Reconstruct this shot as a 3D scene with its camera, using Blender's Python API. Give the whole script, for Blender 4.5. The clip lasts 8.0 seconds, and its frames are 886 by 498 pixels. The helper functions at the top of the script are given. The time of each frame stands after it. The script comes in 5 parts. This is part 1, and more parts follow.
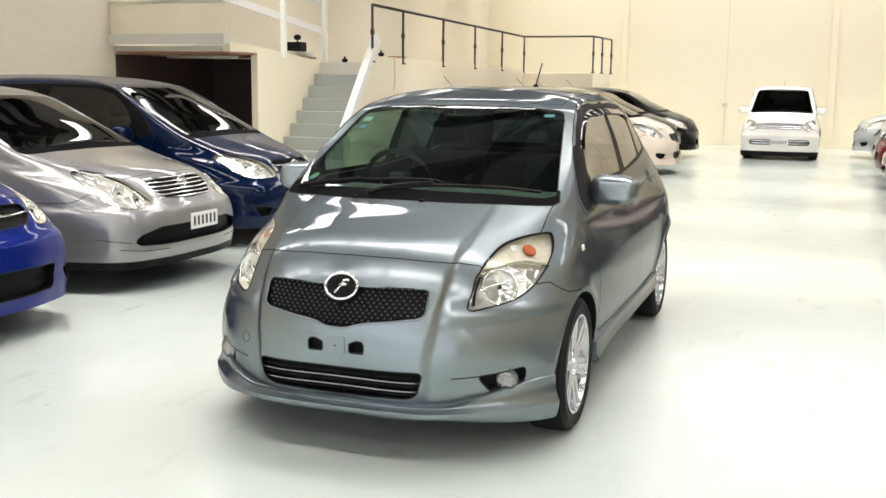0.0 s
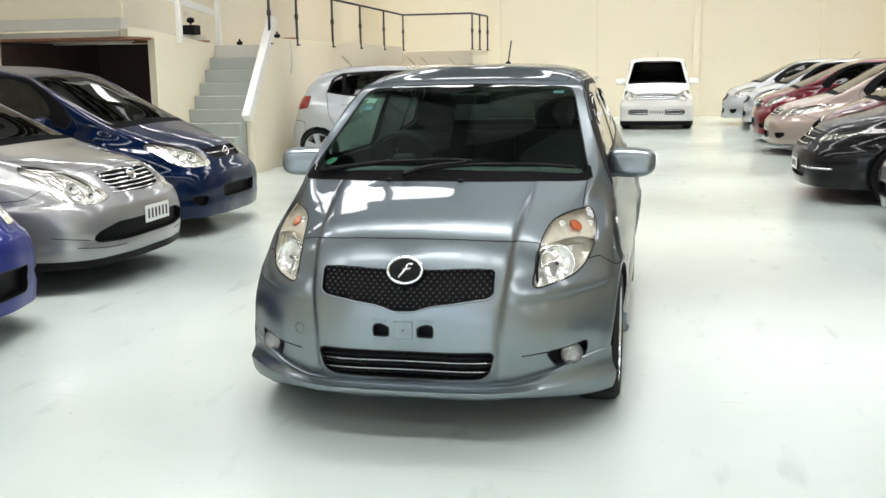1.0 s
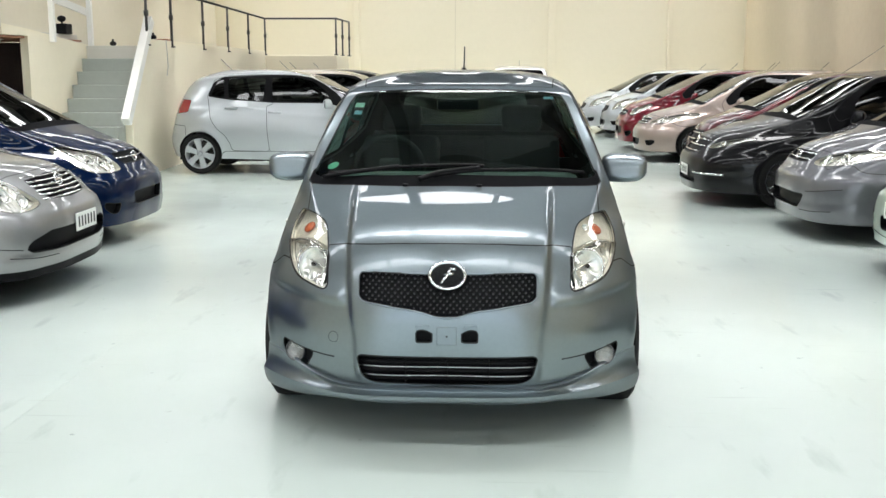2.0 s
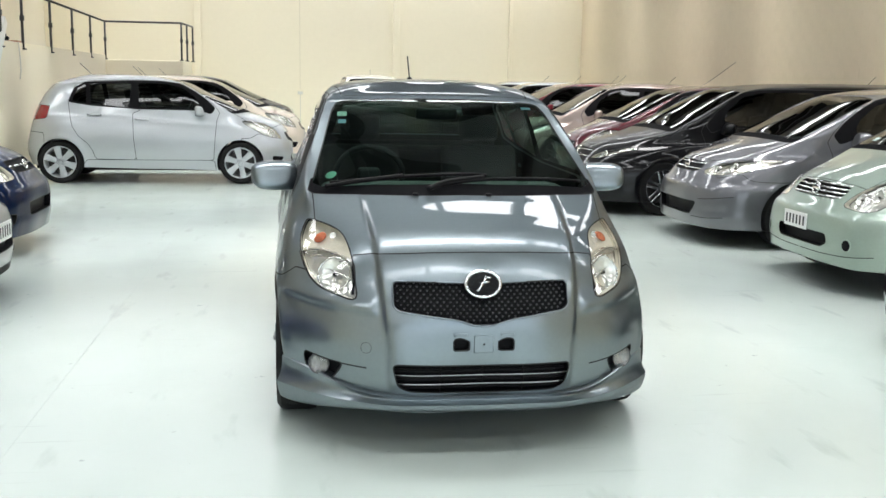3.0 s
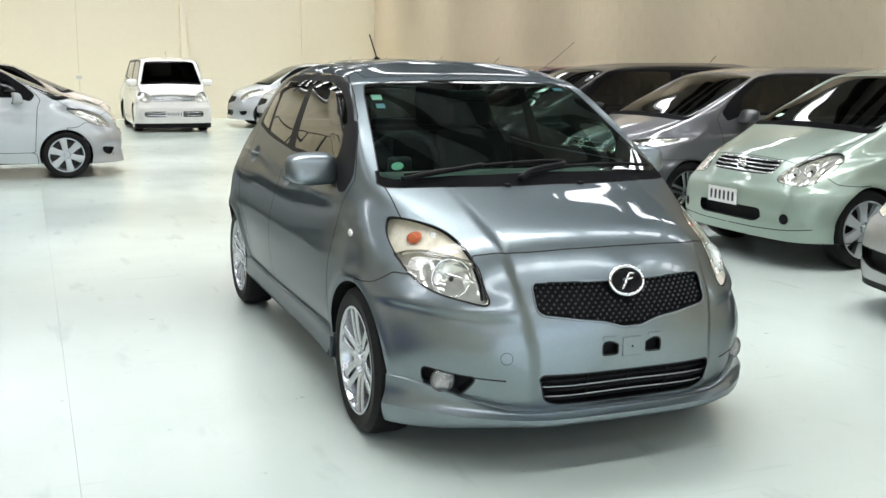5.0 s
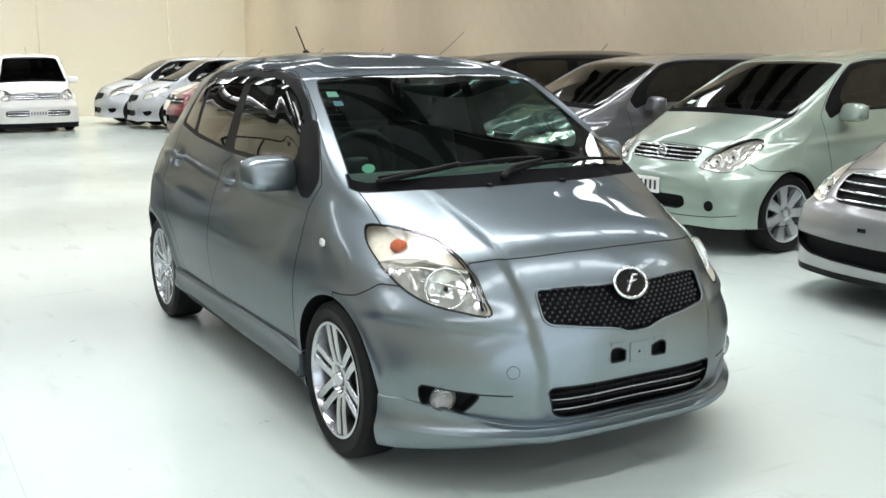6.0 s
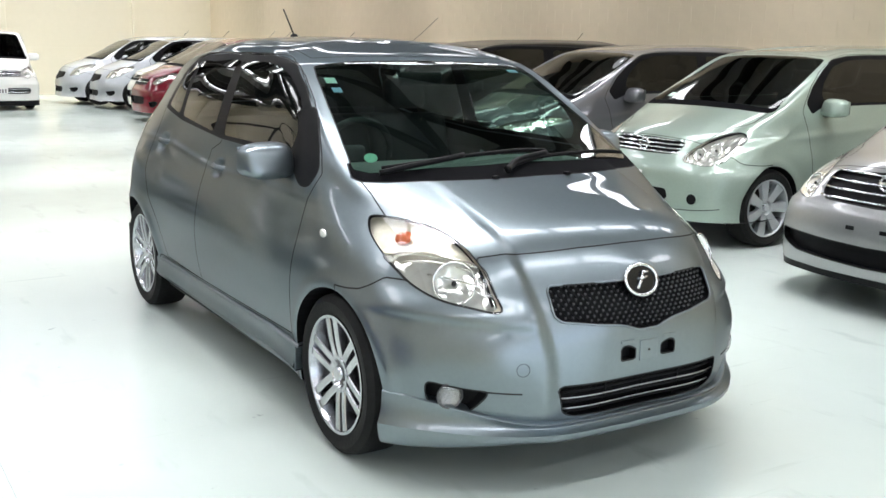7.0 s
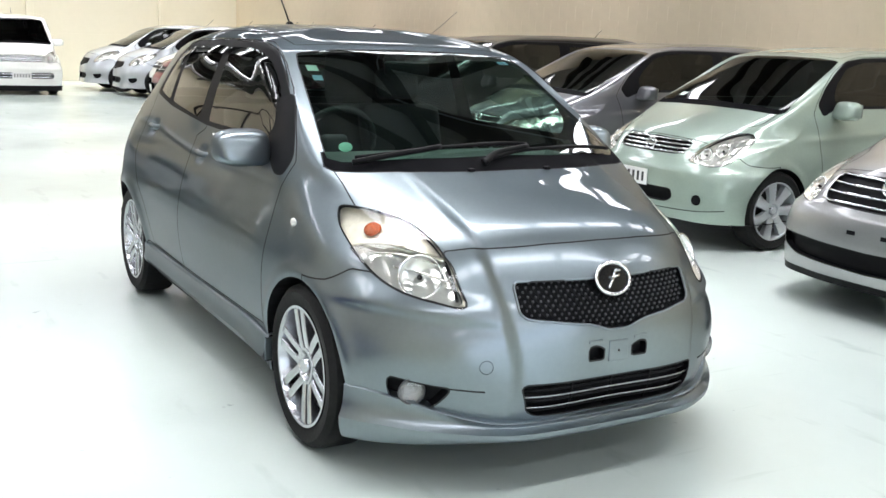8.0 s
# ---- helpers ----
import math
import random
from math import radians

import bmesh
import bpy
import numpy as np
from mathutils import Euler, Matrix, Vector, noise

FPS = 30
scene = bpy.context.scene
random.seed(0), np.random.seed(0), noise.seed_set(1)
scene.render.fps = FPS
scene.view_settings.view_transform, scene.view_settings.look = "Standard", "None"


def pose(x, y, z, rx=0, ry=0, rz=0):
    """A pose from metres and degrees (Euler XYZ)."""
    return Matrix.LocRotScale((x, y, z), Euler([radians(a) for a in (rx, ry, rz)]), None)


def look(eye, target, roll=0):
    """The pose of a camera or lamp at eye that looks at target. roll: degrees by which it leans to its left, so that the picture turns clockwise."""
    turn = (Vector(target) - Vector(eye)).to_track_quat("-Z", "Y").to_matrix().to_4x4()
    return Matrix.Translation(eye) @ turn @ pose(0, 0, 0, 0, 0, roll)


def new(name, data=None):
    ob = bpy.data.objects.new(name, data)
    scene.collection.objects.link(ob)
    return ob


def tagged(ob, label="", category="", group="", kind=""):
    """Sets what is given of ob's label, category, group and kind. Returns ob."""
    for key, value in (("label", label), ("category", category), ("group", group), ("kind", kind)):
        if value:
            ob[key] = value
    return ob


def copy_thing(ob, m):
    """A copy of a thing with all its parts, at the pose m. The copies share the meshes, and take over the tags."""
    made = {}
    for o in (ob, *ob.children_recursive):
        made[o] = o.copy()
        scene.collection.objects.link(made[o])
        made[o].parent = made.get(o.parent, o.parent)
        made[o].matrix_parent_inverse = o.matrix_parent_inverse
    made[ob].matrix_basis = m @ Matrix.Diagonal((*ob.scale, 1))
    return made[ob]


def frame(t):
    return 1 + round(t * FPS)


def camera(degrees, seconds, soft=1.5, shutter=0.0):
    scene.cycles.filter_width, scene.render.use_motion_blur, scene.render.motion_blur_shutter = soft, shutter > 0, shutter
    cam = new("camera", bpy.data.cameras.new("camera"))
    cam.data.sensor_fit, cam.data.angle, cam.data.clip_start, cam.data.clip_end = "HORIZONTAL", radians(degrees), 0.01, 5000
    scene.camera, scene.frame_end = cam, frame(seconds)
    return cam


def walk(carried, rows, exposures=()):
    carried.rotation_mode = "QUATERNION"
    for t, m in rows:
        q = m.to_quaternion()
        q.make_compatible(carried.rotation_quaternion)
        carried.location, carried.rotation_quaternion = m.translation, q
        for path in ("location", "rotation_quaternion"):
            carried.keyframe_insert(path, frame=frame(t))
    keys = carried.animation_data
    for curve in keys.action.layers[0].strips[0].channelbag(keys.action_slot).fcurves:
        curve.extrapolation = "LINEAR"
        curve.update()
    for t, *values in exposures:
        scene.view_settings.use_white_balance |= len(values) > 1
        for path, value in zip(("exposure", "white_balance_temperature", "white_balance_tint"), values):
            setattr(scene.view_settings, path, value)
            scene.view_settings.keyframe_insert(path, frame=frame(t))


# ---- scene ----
cam = camera(47.0, 8.0)
PATH = [
    (0, (1.767, -4.332, 1.514), (1.086, -2.478, 1.197), 0.7),
    (0.5, (1.385, -4.451, 1.514), (0.833, -2.559, 1.175), 0.1),
    (1, (0.972, -4.552, 1.517), (0.564, -2.626, 1.16), -0.9),
    (1.5, (0.561, -4.628, 1.513), (0.301, -2.677, 1.155), -1.1),
    (1.7, (0.402, -4.638, 1.515), (0.213, -2.679, 1.159), -0.0),
    (2.8, (-0.555, -4.635, 1.514), (-0.352, -2.672, 1.187), -0.8),
    (3, (-0.715, -4.62, 1.512), (-0.44, -2.666, 1.185), 1.0),
    (3.5, (-1.128, -4.479, 1.493), (-0.717, -2.55, 1.162), 0.6),
    (4, (-1.502, -4.321, 1.501), (-1.014, -2.415, 1.142), -0.1),
    (4.5, (-1.786, -4.091, 1.481), (-1.186, -2.218, 1.118), 0.3),
    (5, (-1.994, -3.831, 1.48), (-1.255, -2.007, 1.126), 0.6),
    (5.2, (-2.078, -3.73, 1.481), (-1.276, -1.932, 1.131), -0.1),
    (6.5, (-2.337, -3.258, 1.496), (-1.314, -1.583, 1.109), 0.6),
    (7, (-2.376, -3.221, 1.498), (-1.337, -1.559, 1.1), 1.0),
    (7.5, (-2.354, -3.236, 1.491), (-1.333, -1.564, 1.087), 0.8),
    (8, (-2.171, -3.262, 1.478), (-1.176, -1.575, 1.071), 2.3),
]
walk(cam, [(t, look(eye, target, roll)) for t, eye, target, roll in PATH],
     exposures=[(0.0, 0.05, 7100, 17), (0.6, 0.0, 6900, 16), (1.2, -0.10, 6650, 13), (2.0, -0.12, 6550, 12), (5.0, -0.13, 6500, 12), (6.5, -0.02, 6450, 14), (8.0, 0.13, 6400, 16)])

# ---- light ----
world = bpy.data.worlds.new("world")
scene.world = world
world.use_nodes = True
sky = world.node_tree.nodes.new("ShaderNodeTexSky")
sky.sky_type, sky.sun_disc = "NISHITA", False
sky.sun_elevation, sky.sun_rotation = radians(50), radians(40)
world.node_tree.links.new(sky.outputs[0], world.node_tree.nodes["Background"].inputs[0])
world.node_tree.nodes["Background"].inputs[1].default_value = 0.15
SKYLIGHT = 9.2
# strips of translucent roofing: the sheet glows, and passes on the daylight above it mostly downwards
STRIPS = [.95 + 3.75 * k for k in range(-3, 7)]
HALF = .32
for y in STRIPS[1:]:
    beam = bpy.data.lights.new("skylight_daylight", "AREA")
    beam.shape, beam.size, beam.size_y, beam.spread = "RECTANGLE", 14.0, HALF * 2, radians(56)
    beam.energy, beam.color = 118.0, (1.0, 1.0, .97)
    new("skylight_daylight", beam).matrix_basis = pose(0, y, 4.972)
# the sky's light through the open doorway behind the camera
door_light = bpy.data.lights.new("doorway_daylight", "AREA")
door_light.shape, door_light.size, door_light.size_y = "RECTANGLE", 11.6, 3.9
door_light.energy, door_light.color = 210.0, (.86, .95, 1.0)
new("doorway_daylight", door_light).matrix_basis = pose(0, -11.05, 2.1, 90, 0, 0)

# ---- materials ----
def nodes_of(name):
    m = bpy.data.materials.new(name)
    m.use_nodes = True
    nt = m.node_tree
    return m, nt, nt.nodes["Principled BSDF"]


def plain(name, color, rough=0.5, metal=0.0, coat=0.0, grain=0.08, scale=30.0, bump=0.0, rough_var=0.0, coat_rough=0.03, spec=None):
    """A principled surface whose colour and gloss vary a little at two scales."""
    m, nt, b = nodes_of(name)
    b.inputs["Roughness"].default_value = rough
    b.inputs["Metallic"].default_value = metal
    b.inputs["Coat Weight"].default_value = coat
    b.inputs["Coat Roughness"].default_value = coat_rough
    if spec is not None:
        b.inputs["Specular IOR Level"].default_value = spec
    tc = nt.nodes.new("ShaderNodeTexCoord")
    n1 = nt.nodes.new("ShaderNodeTexNoise")
    n1.inputs["Scale"].default_value, n1.inputs["Detail"].default_value = scale, 6.0
    n2 = nt.nodes.new("ShaderNodeTexNoise")
    n2.inputs["Scale"].default_value, n2.inputs["Detail"].default_value = scale * 0.06, 3.0
    for n in (n1, n2):
        nt.links.new(tc.outputs["Object"], n.inputs["Vector"])
    add = nt.nodes.new("ShaderNodeMath")
    add.operation = "ADD"
    nt.links.new(n1.outputs["Fac"], add.inputs[0])
    nt.links.new(n2.outputs["Fac"], add.inputs[1])
    ramp = nt.nodes.new("ShaderNodeMapRange")
    ramp.inputs["From Min"].default_value, ramp.inputs["From Max"].default_value = 0.6, 1.4
    ramp.inputs["To Min"].default_value, ramp.inputs["To Max"].default_value = 1 - grain, 1 + grain
    nt.links.new(add.outputs[0], ramp.inputs["Value"])
    hsv = nt.nodes.new("ShaderNodeHueSaturation")
    hsv.inputs["Color"].default_value = (*color, 1)
    nt.links.new(ramp.outputs[0], hsv.inputs["Value"])
    nt.links.new(hsv.outputs[0], b.inputs["Base Color"])
    if rough_var:
        r2 = nt.nodes.new("ShaderNodeMapRange")
        r2.inputs["From Min"].default_value, r2.inputs["From Max"].default_value = 0.6, 1.4
        r2.inputs["To Min"].default_value, r2.inputs["To Max"].default_value = rough - rough_var, rough + rough_var
        nt.links.new(add.outputs[0], r2.inputs["Value"])
        nt.links.new(r2.outputs[0], b.inputs["Roughness"])
    if bump:
        bp = nt.nodes.new("ShaderNodeBump")
        bp.inputs["Strength"].default_value, bp.inputs["Distance"].default_value = bump, 0.01
        nt.links.new(n1.outputs["Fac"], bp.inputs["Height"])
        nt.links.new(bp.outputs[0], b.inputs["Normal"])
    return m


def car_paint(name, color, metal=0.7, rough=0.32, flake=0.04, coat=1.0, flop=1.0):
    """Metallic paint under lacquer; flop is how much of its brightness the flake keeps at a slant."""
    m = plain(name, color, rough, metal, coat=coat, grain=flake, scale=900.0, coat_rough=0.015)
    m.node_tree.nodes["Principled BSDF"].inputs["Specular Tint"].default_value = (flop, flop, flop, 1)
    m.node_tree.nodes["Principled BSDF"].inputs["Specular IOR Level"].default_value = 0.12
    return m


def pane(name, tint, gloss=1.0, rough=0.0, ior=1.5):
    """Thin glass: tinted see-through, with gloss by Fresnel."""
    m = bpy.data.materials.new(name)
    m.use_nodes = True
    nt = m.node_tree
    nt.nodes.clear()
    out = nt.nodes.new("ShaderNodeOutputMaterial")
    mix = nt.nodes.new("ShaderNodeMixShader")
    tr = nt.nodes.new("ShaderNodeBsdfTransparent")
    gl = nt.nodes.new("ShaderNodeBsdfGlossy")
    lw, pw, fr = nt.nodes.new("ShaderNodeLayerWeight"), nt.nodes.new("ShaderNodeMath"), nt.nodes.new("ShaderNodeMapRange")
    lw.inputs["Blend"].default_value = .5
    pw.operation = "POWER"
    pw.inputs[1].default_value = 4.6
    fr.inputs["To Min"].default_value = ((ior - 1) / (ior + 1)) ** 2
    nt.links.new(lw.outputs["Facing"], pw.inputs[0])
    nt.links.new(pw.outputs[0], fr.inputs["Value"])
    tr.inputs["Color"].default_value = (*tint, 1)
    gl.inputs["Roughness"].default_value = rough
    gl.inputs["Color"].default_value = (gloss, gloss, gloss, 1)
    nt.links.new(fr.outputs[0], mix.inputs[0])
    nt.links.new(tr.outputs[0], mix.inputs[1])
    nt.links.new(gl.outputs[0], mix.inputs[2])
    nt.links.new(mix.outputs[0], out.inputs[0])
    return m


def glow(name, color, strength):
    m, nt, b = nodes_of(name)
    b.inputs["Base Color"].default_value = (*color, 1)
    b.inputs["Emission Color"].default_value = (*color, 1)
    b.inputs["Emission Strength"].default_value = strength
    return m


def floor_material():
    """Pale green-white epoxy paint: glossy, scuffed, faintly mottled."""
    m = plain("floor_paint", (0.53, 0.60, 0.565), 0.17, 0.0, grain=0.025, scale=2.0, rough_var=0.025)
    nt, b = m.node_tree, m.node_tree.nodes["Principled BSDF"]
    b.inputs["Specular IOR Level"].default_value = 0.5
    # tyre scuffs and specks
    hsv = [n for n in nt.nodes if n.type == "HUE_SAT"][0]
    tc = [n for n in nt.nodes if n.type == "TEX_COORD"][0]
    mp = nt.nodes.new("ShaderNodeMapping")
    mp.inputs["Scale"].default_value, mp.inputs["Rotation"].default_value = (5.0, 1.3, 1.0), (0, 0, .5)
    nt.links.new(tc.outputs["Object"], mp.inputs["Vector"])
    last = hsv.outputs[0]
    streak = nt.nodes.new("ShaderNodeMapping")
    streak.inputs["Scale"].default_value, streak.inputs["Rotation"].default_value = (1.1, 16.0, 1.0), (0, 0, -.22)
    nt.links.new(tc.outputs["Object"], streak.inputs["Vector"])
    for vec, scale, lo, hi, dark in ((mp.outputs[0], 1.2, .62, .74, .87), (tc.outputs["Object"], 9.0, .71, .76, .70), (streak.outputs[0], 1.0, .66, .76, .88), (tc.outputs["Object"], .55, .50, .72, .93)):
        no = nt.nodes.new("ShaderNodeTexNoise")
        no.inputs["Scale"].default_value, no.inputs["Detail"].default_value = scale, 5.0
        nt.links.new(vec, no.inputs["Vector"])
        mr = nt.nodes.new("ShaderNodeMapRange")
        mr.inputs["From Min"].default_value, mr.inputs["From Max"].default_value = lo, hi
        nt.links.new(no.outputs["Fac"], mr.inputs["Value"])
        mx = nt.nodes.new("ShaderNodeMix")
        mx.data_type, mx.blend_type = "RGBA", "MULTIPLY"
        mx.inputs[7].default_value = (dark, dark, dark, 1)
        nt.links.new(mr.outputs[0], mx.inputs[0])
        nt.links.new(last, mx.inputs[6])
        last = mx.outputs[2]
    nt.links.new(last, b.inputs["Base Color"])
    return m


PAINT = car_paint("silver_grey_paint", (0.218, 0.256, 0.278), 0.95, 0.34, flop=.10, coat=.7)
GLASS = pane("tinted_glass", (0.42, 0.61, 0.53))
GLASS_DARK = pane("privacy_glass", (0.045, 0.05, 0.05))
LENS = pane("clear_lens", (0.93, 0.93, 0.90))
BLACK = plain("black_plastic", (0.008, 0.008, 0.009), 0.5, grain=0.15, scale=200, spec=.09)
COWL = plain("cowl_plastic", (0.006, 0.006, 0.007), 0.7, grain=0.2, scale=200, spec=.02)
GLOSS_BLACK = plain("gloss_black", (0.008, 0.008, 0.009), 0.12, grain=0.1)
RUBBER = plain("tyre_rubber", (0.012, 0.012, 0.012), 0.65, grain=0.25, scale=60, bump=0.15, spec=.15)
CHROME = plain("chrome", (0.82, 0.83, 0.84), 0.08, 1.0, grain=0.03)
ALLOY = plain("alloy", (0.50, 0.51, 0.53), 0.25, 1.0, grain=0.05)
REFLECTOR = plain("lamp_reflector", (0.72, 0.69, 0.60), 0.30, 0.3, grain=0.2, scale=40, bump=.16)


def faceted():
    """Bright metal pressed into small facets."""
    m, nt, b = nodes_of("faceted_reflector")
    b.inputs["Base Color"].default_value = (.95, .95, .94, 1)
    b.inputs["Metallic"].default_value, b.inputs["Roughness"].default_value = .72, .13
    tc, vo, bp = (nt.nodes.new("ShaderNode" + k) for k in ("TexCoord", "TexVoronoi", "Bump"))
    vo.inputs["Scale"].default_value = 21
    vo.inputs["Randomness"].default_value = .7
    bp.inputs["Strength"].default_value, bp.inputs["Distance"].default_value = .42, .016
    mp = nt.nodes.new("ShaderNodeMapping")
    mp.inputs["Scale"].default_value = (1.5, .4, .62)
    nt.links.new(tc.outputs["Object"], mp.inputs["Vector"])
    nt.links.new(mp.outputs[0], vo.inputs["Vector"])
    nt.links.new(vo.outputs["Distance"], bp.inputs["Height"])
    nt.links.new(bp.outputs[0], b.inputs["Normal"])
    return m


BOWL = faceted()
AMBER = plain("amber_plastic", (0.55, 0.12, 0.04), 0.2, grain=0.5, scale=90, bump=.8)
BAR = plain("dull_bright_bar", (.42, .43, .44), .3, 1.0, grain=.1)
RED_LENS = plain("red_lens", (0.26, 0.008, 0.01), 0.12, coat=1.0, grain=0.08)
INTERIOR = plain("dark_trim", (0.016, 0.017, 0.018), 0.75, grain=0.2, scale=80, bump=0.1, spec=.2)
DASH = plain("dashboard_grain", (0.085, 0.095, 0.092), 0.6, grain=0.15, scale=120, bump=0.15, spec=.25)
SCREEN = pane("dark_screen_glass", (0.13, 0.16, 0.15), gloss=.8)
VAN_SCREEN = pane("van_screen_glass", (0.05, 0.055, 0.055), gloss=.35)
SEAT = plain("seat_cloth", (0.010, 0.011, 0.012), 0.9, grain=0.25, scale=150, bump=0.2)
WHITE_PLATE = plain("plate_white", (0.8, 0.8, 0.78), 0.35, grain=0.03)
INK = plain("ink", (0.02, 0.02, 0.02), 0.5, grain=0.05)
LENS_WHITE = plain("clear_plastic", (.75, .75, .72), .12, grain=.05, coat=1.0)
SMOKE = pane("smoked_plastic", (.10, .09, .09))
STICKER_G = plain("green_sticker", (.25, .62, .45), .5, grain=.25, scale=120)
STICKER_W = plain("pale_sticker", (.62, .80, .72), .5, grain=.15, scale=150)
STICKER_B = plain("blue_sticker", (.30, .50, .66), .5, grain=.3, scale=150)
STUD = plain("dark_stud", (.075, .076, .080), .35, .1, grain=.2)
PILLAR = plain("pillar_black", (.008, .008, .009), .45, grain=.1, spec=.06)
SEAM = plain("panel_gap", (0.012, 0.013, 0.014), 0.8, grain=0.1)
FLOOR = floor_material()
WALL = plain("cream_wall_paint", (0.86, 0.79, 0.62), 0.6, grain=0.02, scale=8, bump=0.06)
JOINT_PAINT = plain("cream_joint", (0.62, 0.56, 0.43), 0.6, grain=0.03)
# same cream as WALL, darkened to stand for weaker light on the left wall
WALL_DIM_L = plain("cream_wall_dimmed", (0.76, 0.70, 0.57), 0.6, grain=0.03, scale=8, bump=0.06)
FOG_BOWL = plain("fog_reflector", (.36, .36, .37), .22, .6, grain=.35, scale=90, bump=.6)
# the block wall's yellower cream, darkened to offset skylight falling on it
WALL_DIM_R = plain("cream_block_dimmed", (0.69, 0.59, 0.43), 0.6, grain=0.035, scale=8, bump=0.08)
HANDRAIL_WHITE = plain("handrail_white", (0.83, 0.82, 0.78), 0.4, grain=0.03, scale=10)
WHITE = plain("white_paint", (0.62, 0.60, 0.54), 0.5, grain=0.03, scale=10, bump=0.04)
STEP = plain("grey_step_paint", (0.36, 0.39, 0.36), 0.55, grain=0.06, scale=12)
CEIL = plain("ceiling_sheet", (0.33, 0.34, 0.34), 0.7, grain=0.08, scale=4)
STEEL = plain("dark_steel", (0.05, 0.048, 0.045), 0.45, 0.4, grain=0.15)
PLY = plain("brown_plywood", (0.40, 0.19, 0.11), 0.6, grain=0.25, scale=14)
# near-black brown: the shade inside the store is put into the wall colour
SHADE_WALL = plain("shaded_store_lining", (0.055, 0.034, 0.028), 0.7, grain=0.2)
SKY_PANEL = glow("skylight_sheet", (0.97, 1.0, 1.02), SKYLIGHT)

# ---- helpers for building ----
def mesh_of(name, verts, faces, mat=None, smooth=False):
    me = bpy.data.meshes.new(name)
    me.from_pydata([tuple(v) for v in verts], [], [tuple(f) for f in faces])
    if mat:
        me.materials.append(mat)
    if smooth:
        me.polygons.foreach_set("use_smooth", [True] * len(me.polygons))
    me.update()
    return me


def part(name, bm, mat, parent=None, label="", smooth=False, angle=None):
    """Links a bmesh (or mesh) as one object under a thing or a part."""
    if isinstance(bm, bpy.types.Mesh):
        me = bm
        if mat and not me.materials:
            me.materials.append(mat)
    else:
        me = bpy.data.meshes.new(name)
        bm.normal_update()
        bm.to_mesh(me)
        bm.free()
        me.materials.append(mat)
        if smooth:
            me.polygons.foreach_set("use_smooth", [True] * len(me.polygons))
            if angle:
                me.set_sharp_from_angle(angle=radians(angle))
    ob = new(name, me)
    if parent:
        ob.parent = parent
    if label:
        tagged(ob, label)
    return ob


def box(bm, x0, x1, y0, y1, z0, z1, bevel=0.0, m=None, segs=2):
    g = bmesh.ops.create_cube(bm, size=1)
    vs = g["verts"]
    bmesh.ops.transform(bm, verts=vs, matrix=Matrix.Translation(((x0 + x1) / 2, (y0 + y1) / 2, (z0 + z1) / 2)) @ Matrix.Diagonal((x1 - x0, y1 - y0, z1 - z0, 1)))
    if bevel:
        es = list({e for v in vs for e in v.link_edges})
        r = bmesh.ops.bevel(bm, geom=es, offset=bevel, segments=segs, profile=0.5, affect="EDGES")
        vs = list({v for v in r["verts"]} | {v for v in vs if v.is_valid})
    if m:
        bmesh.ops.transform(bm, verts=[v for v in vs if v.is_valid], matrix=m)
    return bm


def boxed(x0, x1, y0, y1, z0, z1, bevel=0.0, m=None, segs=2):
    return box(bmesh.new(), x0, x1, y0, y1, z0, z1, bevel, m, segs)


def tube(bm, pts, r, n=8, closed=False):
    """A round bar along a line of points."""
    pts = [Vector(p) for p in pts]
    rings = []
    k = len(pts)
    for i, p in enumerate(pts):
        a = pts[(i - 1) % k] if closed or i > 0 else p
        b = pts[(i + 1) % k] if closed or i < k - 1 else p
        d = (b - a).normalized()
        u = d.cross(Vector((0, 0, 1)) if abs(d.z) < 0.9 else Vector((1, 0, 0))).normalized()
        w = d.cross(u)
        rings.append([bm.verts.new(p + r * (math.cos(t) * u + math.sin(t) * w)) for t in (2 * math.pi * j / n for j in range(n))])
    for i in range(k if closed else k - 1):
        A, B = rings[i], rings[(i + 1) % k]
        for j in range(n):
            bm.faces.new((A[j], A[(j + 1) % n], B[(j + 1) % n], B[j]))
    if not closed:
        bm.faces.new(rings[0][::-1])
        bm.faces.new(rings[-1])
    bmesh.ops.recalc_face_normals(bm, faces=bm.faces)
    return bm


def lathe(bm, prof, n=40, axis="x", center=(0, 0, 0)):
    """Turns a profile of (radius, along) round an axis."""
    rings = []
    for r, a in prof:
        ring = []
        for j in range(n):
            t = 2 * math.pi * j / n
            c, s = r * math.cos(t), r * math.sin(t)
            p = (a, c, s) if axis == "x" else (c, a, s) if axis == "y" else (c, s, a)
            ring.append(bm.verts.new(Vector(p) + Vector(center)))
        rings.append(ring)
    for A, B in zip(rings, rings[1:]):
        for j in range(n):
            bm.faces.new((A[j], A[(j + 1) % n], B[(j + 1) % n], B[j]))
    bmesh.ops.recalc_face_normals(bm, faces=bm.faces)
    return bm


def smooth_loop(pts, n=8, closed=True):
    """A rounded outline through a few points."""
    P = [np.array(p, float) for p in pts]
    k, out = len(P), []
    for i in range(k if closed else k - 1):
        p0, p1, p2, p3 = (P[(i + d) % k] if closed else P[min(max(i + d, 0), k - 1)] for d in (-1, 0, 1, 2))
        for j in range(n):
            t = j / n
            out.append(0.5 * ((2 * p1) + (p2 - p0) * t + (2 * p0 - 5 * p1 + 4 * p2 - p3) * t * t + (3 * p1 - p0 - 3 * p2 + p3) * t ** 3))
    if not closed:
        out.append(P[-1])
    return np.array(out)


